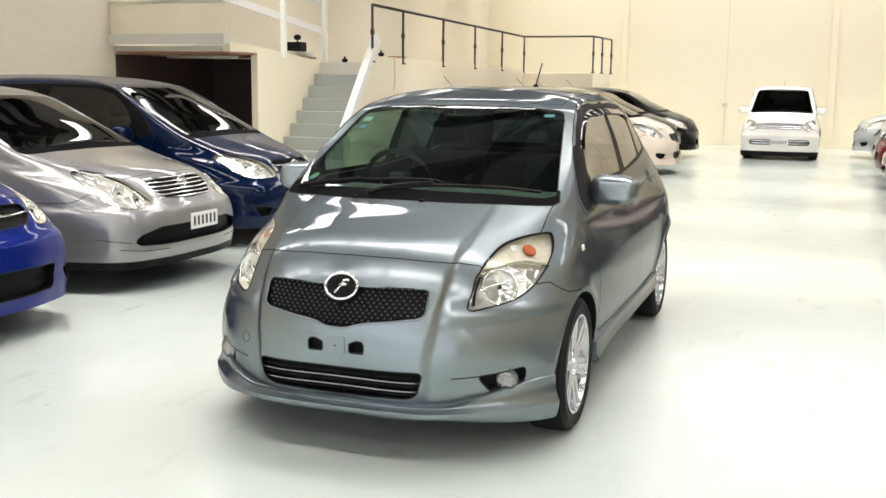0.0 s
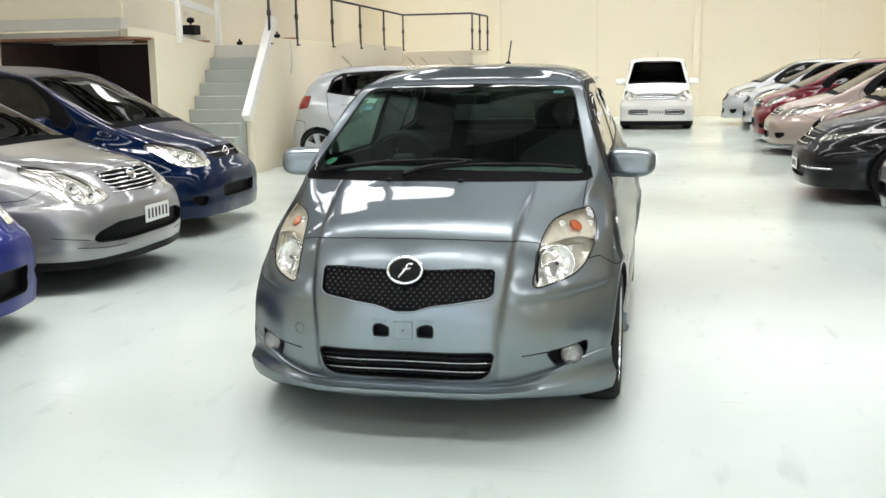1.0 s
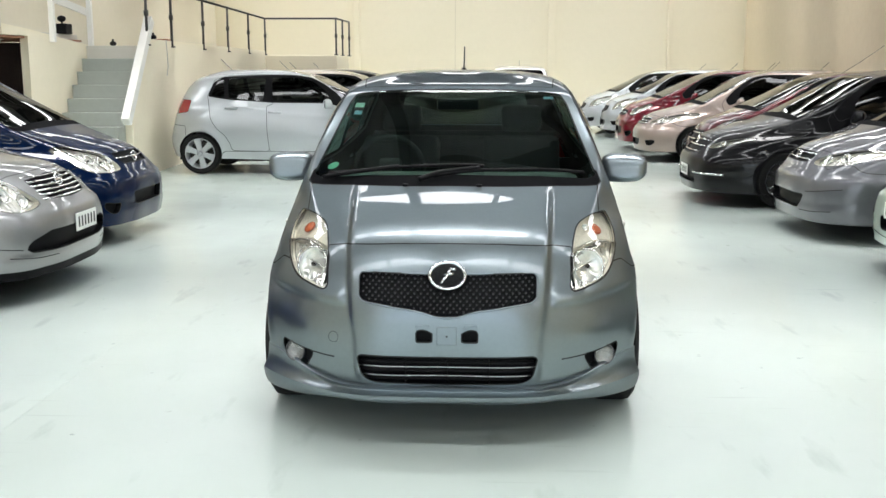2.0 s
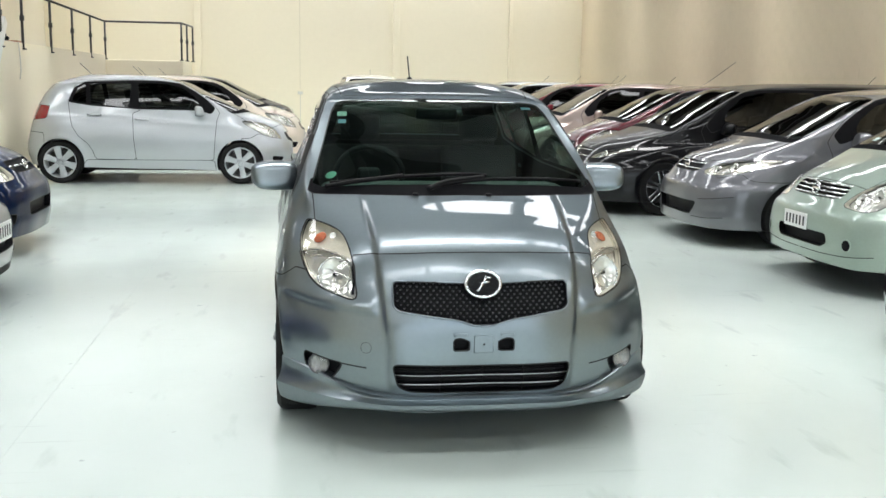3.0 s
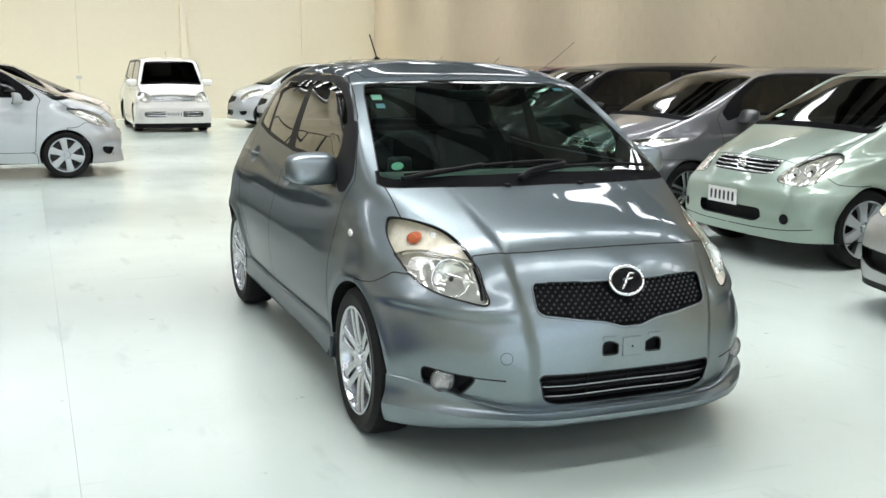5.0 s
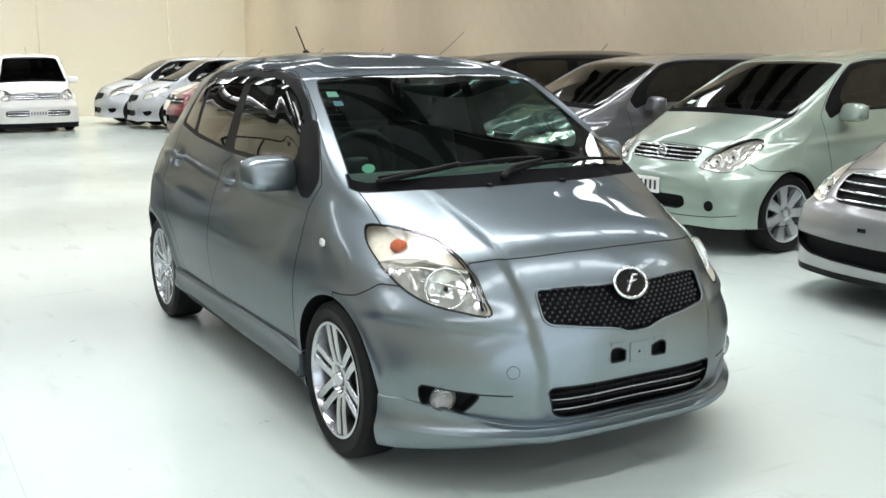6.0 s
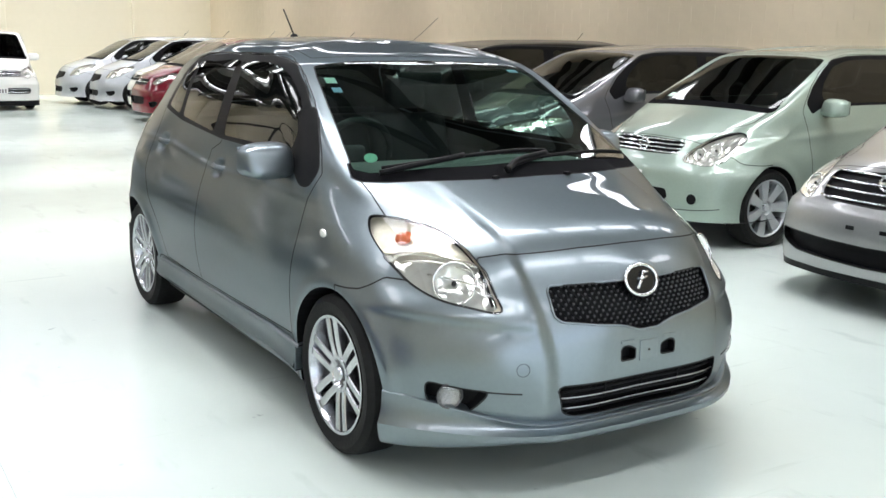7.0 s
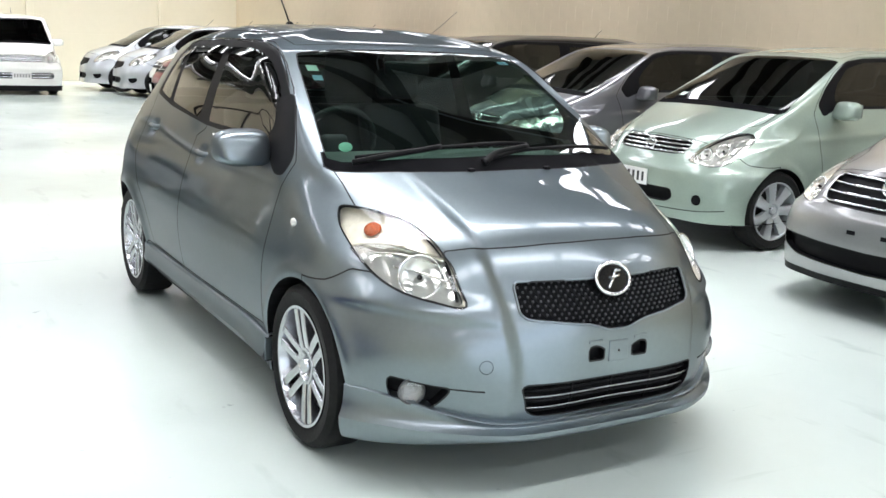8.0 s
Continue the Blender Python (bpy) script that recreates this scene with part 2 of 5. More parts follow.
def rounded(pts, r, n=4):
    """A closed outline with its corners rounded by r."""
    P = [np.array(p, float) for p in pts]
    out = []
    for i, p in enumerate(P):
        a, b = P[i - 1] - p, P[(i + 1) % len(P)] - p
        la, lb = np.linalg.norm(a), np.linalg.norm(b)
        q = min(r, la * 0.45, lb * 0.45)
        A, B = p + a / la * q, p + b / lb * q
        for j in range(n + 1):
            t = j / n
            out.append((1 - t) ** 2 * A + 2 * t * (1 - t) * p + t * t * B)
    return np.array(out)


# ---- car bodies ----
def spline_axis(P, res, axis, ghosts):
    """Interpolates control points along one axis with cubic pieces fitted to their spacing."""
    P = np.moveaxis(P, axis, 0)
    step = np.linalg.norm(np.diff(P, axis=0), axis=-1).mean(axis=1)
    knots = np.r_[0, np.cumsum(np.maximum(step, 1e-3))]
    g0, g1 = ghosts(P)
    Q = np.concatenate([g0[None], P, g1[None]])
    k = np.r_[knots[0] - (knots[1] - knots[0]), knots, knots[-1] + knots[-1] - knots[-2]]
    out, marks = [], []
    for i in range(1, len(k) - 2):
        d0, d1, d2 = k[i] - k[i - 1], k[i + 1] - k[i], k[i + 2] - k[i + 1]
        s0 = (Q[i] - Q[i - 1]) / d0
        s1 = (Q[i + 1] - Q[i]) / d1
        s2 = (Q[i + 2] - Q[i + 1]) / d2
        m1 = (s0 * d1 + s1 * d0) / (d0 + d1)
        m2 = (s1 * d2 + s2 * d1) / (d1 + d2)
        n = max(2, int(math.ceil(d1 / res)))
        for j in range(n):
            t = j / n
            h00, h10, h01, h11 = 2 * t**3 - 3 * t**2 + 1, t**3 - 2 * t**2 + t, -2 * t**3 + 3 * t**2, t**3 - t**2
            out.append(h00 * Q[i] + h10 * d1 * m1 + h01 * Q[i + 1] + h11 * d1 * m2)
    out.append(Q[-2])
    return np.moveaxis(np.array(out), 0, axis)


MIRROR = np.array([-1.0, 1.0, 1.0])


class Shell:
    """The skin of half a car, from which panels, panes and openings are cut."""

    def __init__(self, rows, res):
        P = np.array(rows, float)
        P = spline_axis(P, res, 1, lambda Q: (Q[1] * MIRROR, Q[-2] * MIRROR))
        P = spline_axis(P, res, 0, lambda Q: (2 * Q[0] - Q[1], Q[-2] * MIRROR))
        self.res = res
        R, C = P.shape[:2]
        # fair the skin, the roof most
        roof = P[..., 2] > P[..., 2].max() - .112
        roof |= (P[..., 0] > .45) & (np.abs(P[..., 1] - .24) < .46) & (P[..., 2] > .84) & (P[..., 2] < 1.17)
        for i in range(round((.052 / res) ** 2) * 6):
            Q = np.concatenate([P[:1], P, P[-2:-1] * MIRROR])
            Q = np.concatenate([Q[:, 1:2] * MIRROR, Q, Q[:, -2:-1] * MIRROR], 1)
            M = (Q[:-2, 1:-1] + Q[2:, 1:-1] + Q[1:-1, :-2] + Q[1:-1, 2:]) / 4 - P
            M[0] = 0
            whole = i < (.05 / res) ** 2
            P = P + .5 * M * (1.0 if whole else roof[..., None])
        P[:, 0, 0] = P[:, -1, 0] = P[-1, :, 0] = 0
        self.V = P.reshape(-1, 3).copy()
        self.V[:, 0] = np.maximum(self.V[:, 0], 0)
        idx = np.arange(R * C).reshape(R, C)
        self.F = np.stack([idx[:-1, :-1], idx[:-1, 1:], idx[1:, 1:], idx[1:, :-1]], -1).reshape(-1, 4).tolist()
        self.lab = [0] * len(self.F)
        self.names = ["body"]
        self.lock = np.zeros(len(self.V), bool)
        self.shape = (R, C)
        self.normals()

    def normals(self):
        G = self.V.reshape(*self.shape, 3)
        du, dv = np.gradient(G, axis=0), np.gradient(G, axis=1)
        n = np.cross(dv, du)
        n /= np.linalg.norm(n, axis=-1, keepdims=True) + 1e-12
        n[:, 0, 0] = n[:, -1, 0] = n[-1, :, 0] = 0
        n[-1, :] = (0, 0, 1)
        n /= np.linalg.norm(n, axis=-1, keepdims=True) + 1e-12
        self.N = n.reshape(-1, 3)

    def push(self, fn):
        """Moves the skin along its normal by fn(x, y, z), for creases and swellings."""
        self.V += self.N * fn(self.V, self.N)[:, None]
        self.normals()

    def cut(self, name, outline, view, where, over=(0,), snap=0.22):
        """Splits the skin along an outline seen from one side, and names what lies inside."""
        a, b = {"xz": (0, 2), "yz": (1, 2), "xy": (0, 1)}[view]
        d = 3 - a - b
        O = np.array(outline, float)
        A, B = O, np.roll(O, -1, axis=0)
        if name not in self.names:
            self.names.append(name)
        tag = self.names.index(name)
        lo, hi = O.min(0) - self.res * 2, O.max(0) + self.res * 2

        def field(p):
            q = p[:, None]
            AB = (B - A)[None]
            t = np.clip(((q - A) * AB).sum(-1) / ((AB**2).sum(-1) + 1e-12), 0, 1)
            c = A + t[..., None] * AB
            dist = np.linalg.norm(q - c, axis=-1)
            k = dist.argmin(1)
            inside = np.zeros(len(p), bool)
            for (x0, y0), (x1, y1) in zip(A, B):
                cross = (y0 > p[:, 1]) != (y1 > p[:, 1])
                inside ^= cross & (p[:, 0] < (x1 - x0) * (p[:, 1] - y0) / (y1 - y0 + 1e-15) + x0)
            return np.where(inside, 1, -1) * dist.min(1), c[np.arange(len(p)), k]

        p = self.V[:, [a, b]]
        near = np.nonzero(((p >= lo) & (p <= hi)).all(1))[0]
        if not len(near):
            return
        phi = np.full(len(self.V), -9.0)
        f, best = field(p[near])
        n = self.N[near]
        lim = self.res * snap * np.maximum(np.abs(n[:, d]), 0.2)
        hit = (np.abs(f) < lim) & where(self.V[near], n) & ~self.lock[near]
        if view[0] == "x":
            hit &= (self.V[near, 0] > 1e-6) & (best[:, 0] > 0)
        ids = near[hit]
        da, db = best[hit, 0] - self.V[ids, a], best[hit, 1] - self.V[ids, b]
        nd = np.where(np.abs(self.N[ids, d]) > 0.25, self.N[ids, d], np.inf)
        self.V[ids, d] -= (self.N[ids, a] * da + self.N[ids, b] * db) / nd
        self.V[ids, a], self.V[ids, b] = best[hit, 0], best[hit, 1]
        self.lock[ids] = True
        f[hit] = 0.0
        f[np.abs(f) < 1e-5] = 0.0
        phi[near] = f
        mark = np.zeros(len(self.V), bool)
        mark[near] = True
        cand = [i for i, fc in enumerate(self.F) if self.lab[i] in over and mark[fc[0]]]
        if not cand:
            return
        cen = np.array([self.V[self.F[i]].mean(0) for i in cand])
        cn = np.array([self.N[self.F[i]].mean(0) for i in cand])
        cand = [i for i, k in zip(cand, where(cen, cn)) if k]
        made, NV, NN = {}, [], []
        V, N = self.V, self.N
        base = len(V)

        def mid(i, j):
            key = (i, j) if i < j else (j, i)
            if key not in made:
                t = phi[i] / (phi[i] - phi[j])
                NV.append(V[i] + t * (V[j] - V[i]))
                nn = N[i] + t * (N[j] - N[i])
                NN.append(nn / (np.linalg.norm(nn) + 1e-12))
                made[key] = base + len(NV) - 1
            return made[key]

        done, extra = set(), []
        for i in cand:
            fc = self.F[i]
            ph = [phi[v] for v in fc]
            if min(ph) >= 0 and max(ph) > 0:
                self.lab[i] = tag
                continue
            if max(ph) <= 0:
                continue
            ins, outs = [], []
            for k in range(len(fc)):
                u, v = fc[k], fc[(k + 1) % len(fc)]
                if phi[u] >= 0:
                    ins.append(u)
                if phi[u] <= 0:
                    outs.append(u)
                if phi[u] * phi[v] < 0:
                    m = mid(u, v)
                    ins.append(m), outs.append(m)
            if len(outs) < 3:
                self.lab[i] = tag
                continue
            if len(ins) < 3:
                continue
            done.add(i)
            self.F[i] = outs
            extra.append((ins, tag))
        if NV:
            self.V = np.concatenate([V, np.array(NV)])
            self.N = np.concatenate([N, np.array(NN)])
            self.lock = np.concatenate([self.lock, np.ones(len(NV), bool)])
            ends = {v for k in made for v in k}
            for i, fc in enumerate(self.F):
                if i in done or not any(v in ends for v in fc):
                    continue
                g = []
                for k in range(len(fc)):
                    u, v = fc[k], fc[(k + 1) % len(fc)]
                    g.append(u)
                    key = (u, v) if u < v else (v, u)
                    if key in made:
                        g.append(made[key])
                self.F[i] = g
        for fc, l in extra:
            self.F.append(fc)
            self.lab.append(l)

    def has(self, name):
        return name in self.names and self.names.index(name) in self.lab

    def take(self, name, sides=(1, -1), offset=0.0, shift=(0, 0, 0)):
        """The mesh of a cut piece: one side, or both joined over the middle."""
        n = self.names.index(name)
        F = [f for f, l in zip(self.F, self.lab) if l == n]
        used = sorted({v for f in F for v in f})
        at = {v: i for i, v in enumerate(used)}
        V, N = self.V[used] + self.N[used] * offset + np.array(shift), self.N[used]
        vs, ns, fs, base = [], [], [], 0
        for s in sides:
            m = np.array([s, 1, 1])
            vs.append(V * m), ns.append(N * m)
            fs += [[at[v] + base for v in (f if s > 0 else f[::-1])] for f in F]
            base += len(V)
        vs, ns = np.concatenate(vs), np.concatenate(ns)
        me = mesh_of(name, vs, fs, smooth=True)
        me.normals_split_custom_set_from_vertices([tuple(n) for n in ns])
        return me

    def borders(self, pairs_skip=()):
        """Edges between pieces, as (vertex, vertex, label, label)."""
        e = {}
        for f, l in zip(self.F, self.lab):
            for i in range(len(f)):
                k = (min(f[i], f[i - 1]), max(f[i], f[i - 1]))
                e.setdefault(k, []).append(l)
        return [(a, b, *ls) for (a, b), ls in e.items() if len(ls) == 2 and ls[0] != ls[1]]

    def strips(self, wanted, width=0.004, lift=0.0008, sides=(1, -1)):
        """Thin strips along the borders of the pieces that wanted(a, b) names."""
        vs, fs = [], []
        for a, b, la, lb in self.borders():
            if not wanted(self.names[la], self.names[lb]):
                continue
            pa, pb, na, nb = self.V[a], self.V[b], self.N[a], self.N[b]
            t = pb - pa
            L = np.linalg.norm(t)
            if L < 1e-6:
                continue
            t = t / L
            wa, wb = np.cross(na, t), np.cross(nb, t)
            for s in sides:
                m = np.array([s, 1, 1])
                k = len(vs)
                vs += [(pa + wa * width / 2 + na * lift - t * width * 0.3) * m, (pa - wa * width / 2 + na * lift - t * width * 0.3) * m, (pb - wb * width / 2 + nb * lift + t * width * 0.3) * m, (pb + wb * width / 2 + nb * lift + t * width * 0.3) * m]
                fs.append((k, k + 1, k + 2, k + 3) if s < 0 else (k + 3, k + 2, k + 1, k))
        return mesh_of("seam", vs, fs)

    def rim(self, name, direction, depth, sides=(1, -1)):
        """Walls that run inward from the border of a piece."""
        n = self.names.index(name)
        e = {}
        for f in (f for f, l in zip(self.F, self.lab) if l == n):
            for i in range(len(f)):
                k = (min(f[i], f[i - 1]), max(f[i], f[i - 1]))
                e[k] = e.get(k, 0) + 1
        vs, fs = [], []
        dv = np.array(direction) * depth
        for (a, b), c in e.items():
            if c > 1 or (self.V[a][0] < 1e-5 and self.V[b][0] < 1e-5):
                continue
            for s in sides:
                m = np.array([s, 1, 1])
                k = len(vs)
                vs += [self.V[a] * m, self.V[b] * m, (self.V[b] + dv) * m, (self.V[a] + dv) * m]
                fs.append((k, k + 1, k + 2, k + 3))
        return mesh_of(name, vs, fs)


def hatch_rows():
    """Sections of a small two-box car, front axle at the origin, nose towards -y; each runs from the front's middle round to the rear's."""
    rows = []
    rows.append([(0, -.745, .185), (.36, -.725, .185), (.62, -.60, .18), (.81, -.33, .175), (.80, .02, .18), (.80, .55, .20), (.80, 1.3, .21), (.80, 2.0, .225), (.79, 2.6, .24), (.66, 2.93, .25), (0, 3.0, .25)])
    rows.append([(0, -.725, .30), (.36, -.705, .30), (.62, -.54, .31), (.805, -.30, .33), (.81, .02, .33), (.81, .55, .31), (.815, 1.3, .31), (.815, 2.0, .32), (.81, 2.6, .36), (.70, 2.96, .38), (0, 3.04, .38)])
    rows.append([(0, -.735, .46), (.36, -.703, .46), (.62, -.565, .46), (.805, -.28, .47), (.825, .02, .48), (.825, .55, .46), (.83, 1.3, .46), (.83, 2.0, .47), (.825, 2.6, .5), (.71, 2.97, .5), (0, 3.05, .5)])
    rows.append([(0, -.712, .62), (.36, -.660, .62), (.61, -.50, .61), (.787, -.22, .62), (.822, .02, .65), (.826, .55, .63), (.830, 1.3, .64), (.830, 2.0, .66), (.825, 2.6, .68), (.71, 2.94, .66), (0, 3.03, .65)])
    rows.append([(0, -.572, .826), (.39, -.508, .81), (.61, -.36, .765), (.758, -.12, .77), (.795, .06, .78), (.798, .55, .78), (.801, 1.3, .80), (.801, 2.0, .82), (.80, 2.6, .84), (.69, 2.9, .83), (0, 2.99, .83)])
    rows.append([(0, -.36, .919), (.39, -.30, .904), (.59, -.19, .875), (.712, .0, .872), (.768, .14, .875), (.768, .55, .91), (.760, 1.3, .93), (.752, 2.0, .96), (.732, 2.58, .99), (.66, 2.85, .98), (0, 2.95, .98)])
    rows.append([(0, -.09, 1.005), (.39, -.045, 1.0), (.682, .092, .99), (.724, .23, 1.0), (.737, .36, 1.02), (.728, .62, 1.045), (.722, 1.3, 1.05), (.703, 2.0, 1.10), (.668, 2.5, 1.13), (.585, 2.77, 1.13), (0, 2.89, 1.13)])
    rows.append([(0, .40, 1.219), (.38, .42, 1.215), (.620, .462, 1.205), (.657, .49, 1.215), (.670, .62, 1.225), (.666, .95, 1.235), (.661, 1.35, 1.24), (.646, 1.95, 1.26), (.610, 2.38, 1.27), (.535, 2.66, 1.27), (0, 2.8, 1.27)])
    rows.append([(0, .835, 1.415), (.34, .825, 1.411), (.54, .795, 1.392), (.592, .842, 1.40), (.596, .98, 1.412), (.590, 1.15, 1.418), (.583, 1.45, 1.42), (.572, 1.9, 1.412), (.545, 2.25, 1.395), (.475, 2.5, 1.39), (0, 2.64, 1.40)])
    rows.append([(0, .868, 1.4285), (.335, .858, 1.4245), (.533, .828, 1.4045), (.585, .876, 1.411), (.590, 1.005, 1.423), (.584, 1.175, 1.430), (.576, 1.46, 1.432), (.565, 1.885, 1.425), (.538, 2.225, 1.407), (.462, 2.475, 1.401), (0, 2.615, 1.409)])
    rows.append([(0, 1.05, 1.46), (.28, 1.05, 1.46), (.47, 1.0, 1.453), (.525, 1.05, 1.456), (.538, 1.15, 1.462), (.538, 1.3, 1.468), (.534, 1.5, 1.471), (.520, 1.8, 1.467), (.472, 2.1, 1.45), (.38, 2.35, 1.44), (0, 2.5, 1.44)])
    rows.append([(0, 1.3, 1.500), (0, 1.32, 1.502), (0, 1.36, 1.505), (0, 1.42, 1.508), (0, 1.5, 1.512), (0, 1.6, 1.515), (0, 1.7, 1.517), (0, 1.82, 1.518), (0, 1.95, 1.517), (0, 2.1, 1.512), (0, 2.2, 1.505)])
    return np.array(rows)


Y_MARKS = (-.75, -.10, .88, 2.2, 3.05)
Z_MARKS = (.18, .82, 1.0, 1.41, 1.515)


def body_rows(ys=Y_MARKS, zs=Z_MARKS, wide=.838, nose=1.0, top=1.0, square=0.0, kit=False):
    """The same sections drawn out to another car's marks: nose, cowl, screen top, roof end and tail; lip, bonnet edge, cowl, glass top and roof."""
    R = hatch_rows()
    if kit:
        # the skin draws in behind the separate lip
        R[0, :4, :2] = R[1, :4, :2] * .955
        R[1, :4, :2] *= .992
    if square:
        # a plain bumper tucked in towards the ground, and a flatter screen
        for r, k in ((0, .965), (1, .99)):
            R[r, :4, :2] = R[2, :4, :2] * (k, k)
        for c, f in ((1, .25), (2, .3), (3, .6)):
            R[6:10, c, 1] = R[6:10, 0, 1] + (R[6:10, c, 1] - R[6:10, 0, 1]) * f
    y, z = np.interp(R[..., 1], Y_MARKS, ys), np.interp(R[..., 2], Z_MARKS, zs)
    X = R[..., 0].copy()
    for k, far in ((1, .43), (2, .725), (3, .822)):
        X[:7, k] += square * (np.minimum(far, X[:7, 4] * (1 - .02 * (3 - k)) if k > 1 else far) - X[:7, k])
    x = X * wide / .838
    high = np.clip((R[..., 2] - 1.0) / .4, 0, 1)
    x = x * (1 + (top - 1) * high)
    low = R[..., 2] < 0.99
    front = np.interp(R[..., 1], Y_MARKS, (0, 1, 2, 3, 4)) < 1
    flat = np.where(low & front, 1.0, 0.0)
    yc = y[:, :1]
    y = np.where(flat > 0, yc + (y - yc) * nose, y)
    return np.stack([x, y, z], -1)


def always(V, N):
    return np.ones(len(V), bool)


def facing_front(V, N):
    return (N[:, 1] < 0.15) & (V[:, 1] < 1.25)


def side(V, N):
    return V[:, 0] > 0.4


def wheel_meshes(R=0.30, rim=0.222, width=0.19, spokes=6, twin=True, cover=False):
    """Meshes of a wheel about the x axis, its outer face towards +x."""
    h = width / 2
    bm = bmesh.new()
    lathe(bm, [(rim - .012, -h * .9), (rim + .004, -h), (R - .03, -h * 1.02), (R - .006, -h * .82), (R, -h * .5), (R, h * .5), (R - .006, h * .82), (R - .03, h * 1.02), (rim + .012, h * .98), (rim - .004, h * .86)], 48)
    tyre = bm
    bm = bmesh.new()
    lathe(bm, [(rim - .004, h * .86), (rim - .001, h * .97), (rim - .012, h * .97), (rim - .017, h * .84), (rim - .03, h * .2), (rim - .04, -h * .9)], 48)
    barrel = bm
    return tyre, barrel


def spoke_set(rim, h, count, twin, wide=.030):
    """The face of a wheel: a dished hub, and bars that run out to the rim."""
    bm = bmesh.new()
    lathe(bm, [(0.0001, h * .86), (.024, h * .86), (.028, h * .80), (.030, h * .62), (.046, h * .60), (.056, h * .78), (.068, h * .78), (.074, h * .5)], 24)
    for i in range(count):
        for off in ((-.0265, .0265) if twin else (0,)):
            m = Matrix.Rotation(2 * math.pi * i / count + .2, 4, "X")
            w0, w1 = (.0150, .0165) if twin else (wide * .8, wide * 1.1)
            vs = []
            for r, w, x0, x1, o in ((.050, w0, h * .4, h * .74, off * .85), (.12, w0, h * .5, h * .84, off * .95), (rim - .014, w1, h * .4, h * .90, off * 1.1)):
                vs.append([bm.verts.new(m @ Vector((x, o + s * w, r))) for x, s in ((x0, -1.1), (x1 - .004, -1), (x1, -.75), (x1, .75), (x1 - .004, 1), (x0, 1.1))])
            for A, B in zip(vs, vs[1:]):
                for j in range(5):
                    bm.faces.new((A[j], A[j + 1], B[j + 1], B[j]))
    bmesh.ops.recalc_face_normals(bm, faces=bm.faces)
    return bm


def disc(r, x, n=32):
    bm = bmesh.new()
    lathe(bm, [(0.0001, x), (r, x)], n)
    return bm


def add_wheels(car, wb, track, R=0.30, rim=0.222, spokes=6, twin=True, cover=None, wide=.030):
    h = 0.095
    tyre, barrel = wheel_meshes(R, rim)
    face = spoke_set(rim, h, spokes, twin, wide)
    data = []
    for nm, bm, mat in (("tyre", tyre, RUBBER), ("rim", barrel, cover or ALLOY), ("spokes", face, cover or ALLOY), ("brake_disc", disc(rim * .8, -.01), STEEL)):
        me = bpy.data.meshes.new(nm)
        bm.to_mesh(me)
        bm.free()
        me.materials.append(mat)
        me.polygons.foreach_set("use_smooth", [True] * len(me.polygons))
        me.set_sharp_from_angle(angle=radians(35))
        data.append((nm, me))
    for s in (1, -1):
        for y in (0, wb):
            hub = new("wheel", data[0][1])
            hub.parent = car
            hub.matrix_basis = pose(s * (track - h), y, R, 0, 0, 0 if s > 0 else 180)
            for nm, me in data[1:]:
                o = new(nm, me)
                o.parent = hub
    return data


def arch(y, r, R=.30):
    return [(y + r * math.cos(a), R + r * math.sin(a)) for a in np.linspace(0, 2 * math.pi, 49)[:-1]]


class Marks:
    """Carries outlines drawn on the small hatchback over to another car's proportions."""

    def __init__(self, ys=Y_MARKS, zs=Z_MARKS, wide=.838):
        self.ys, self.zs, self.w = ys, zs, wide / .838

    def xz(self, pts):
        return [(x * self.w, float(np.interp(z, Z_MARKS, self.zs))) for x, z in pts]

    def yz(self, pts):
        return [(float(np.interp(y, Y_MARKS, self.ys)), float(np.interp(z, Z_MARKS, self.zs))) for y, z in pts]

    def xy(self, pts):
        return [(x * self.w, float(np.interp(y, Y_MARKS, self.ys))) for x, y in pts]


LAMP = [(.503, .637), (.502, .70), (.508, .77), (.525, .83), (.552, .863), (.60, .880), (.650, .887), (.682, .886), (.697, .873), (.715, .832), (.720, .795), (.714, .755), (.690, .70), (.648, .663), (.58, .645)]
LAMP_LOW = [(.501, .634), (.499, .70), (.505, .765), (.56, .782), (.62, .792), (.672, .786), (.719, .770), (.717, .752), (.693, .698), (.650, .660), (.58, .642)]
HANDLES = ((1.32, .912), (2.18, .958))
GRILLE = [(-.02, .552), (.045, .556), (.078, .568), (.115, .578), (.20, .588), (.335, .605), (.356, .622), (.357, .702), (.345, .716), (.12, .717), (-.02, .717)]
LOW = [(-.02, .394), (.345, .397), (.36, .386), (.338, .302), (.295, .281), (-.02, .272)]
FOG = [(.560, .3755), (.60, .379), (.66, .386), (.700, .392), (.706, .365), (.695, .325), (.667, .298), (.63, .287), (.595, .300), (.572, .332), (.558, .362)]


def step(a, b, t):
    t = np.clip((t - a) / (b - a), 0, 1)
    return t * t * (3 - 2 * t)


def seams_wanted(a, b):
    skip = {"windscreen", "cowl", "front_glass", "rear_glass", "quarter_glass", "arch_front", "arch_rear", "pillar", "sail", "window_frame", "headlight", "headlight_low", "chin"}
    return not (a in skip and b in skip) and not (a.startswith("arch") or b.startswith("arch"))


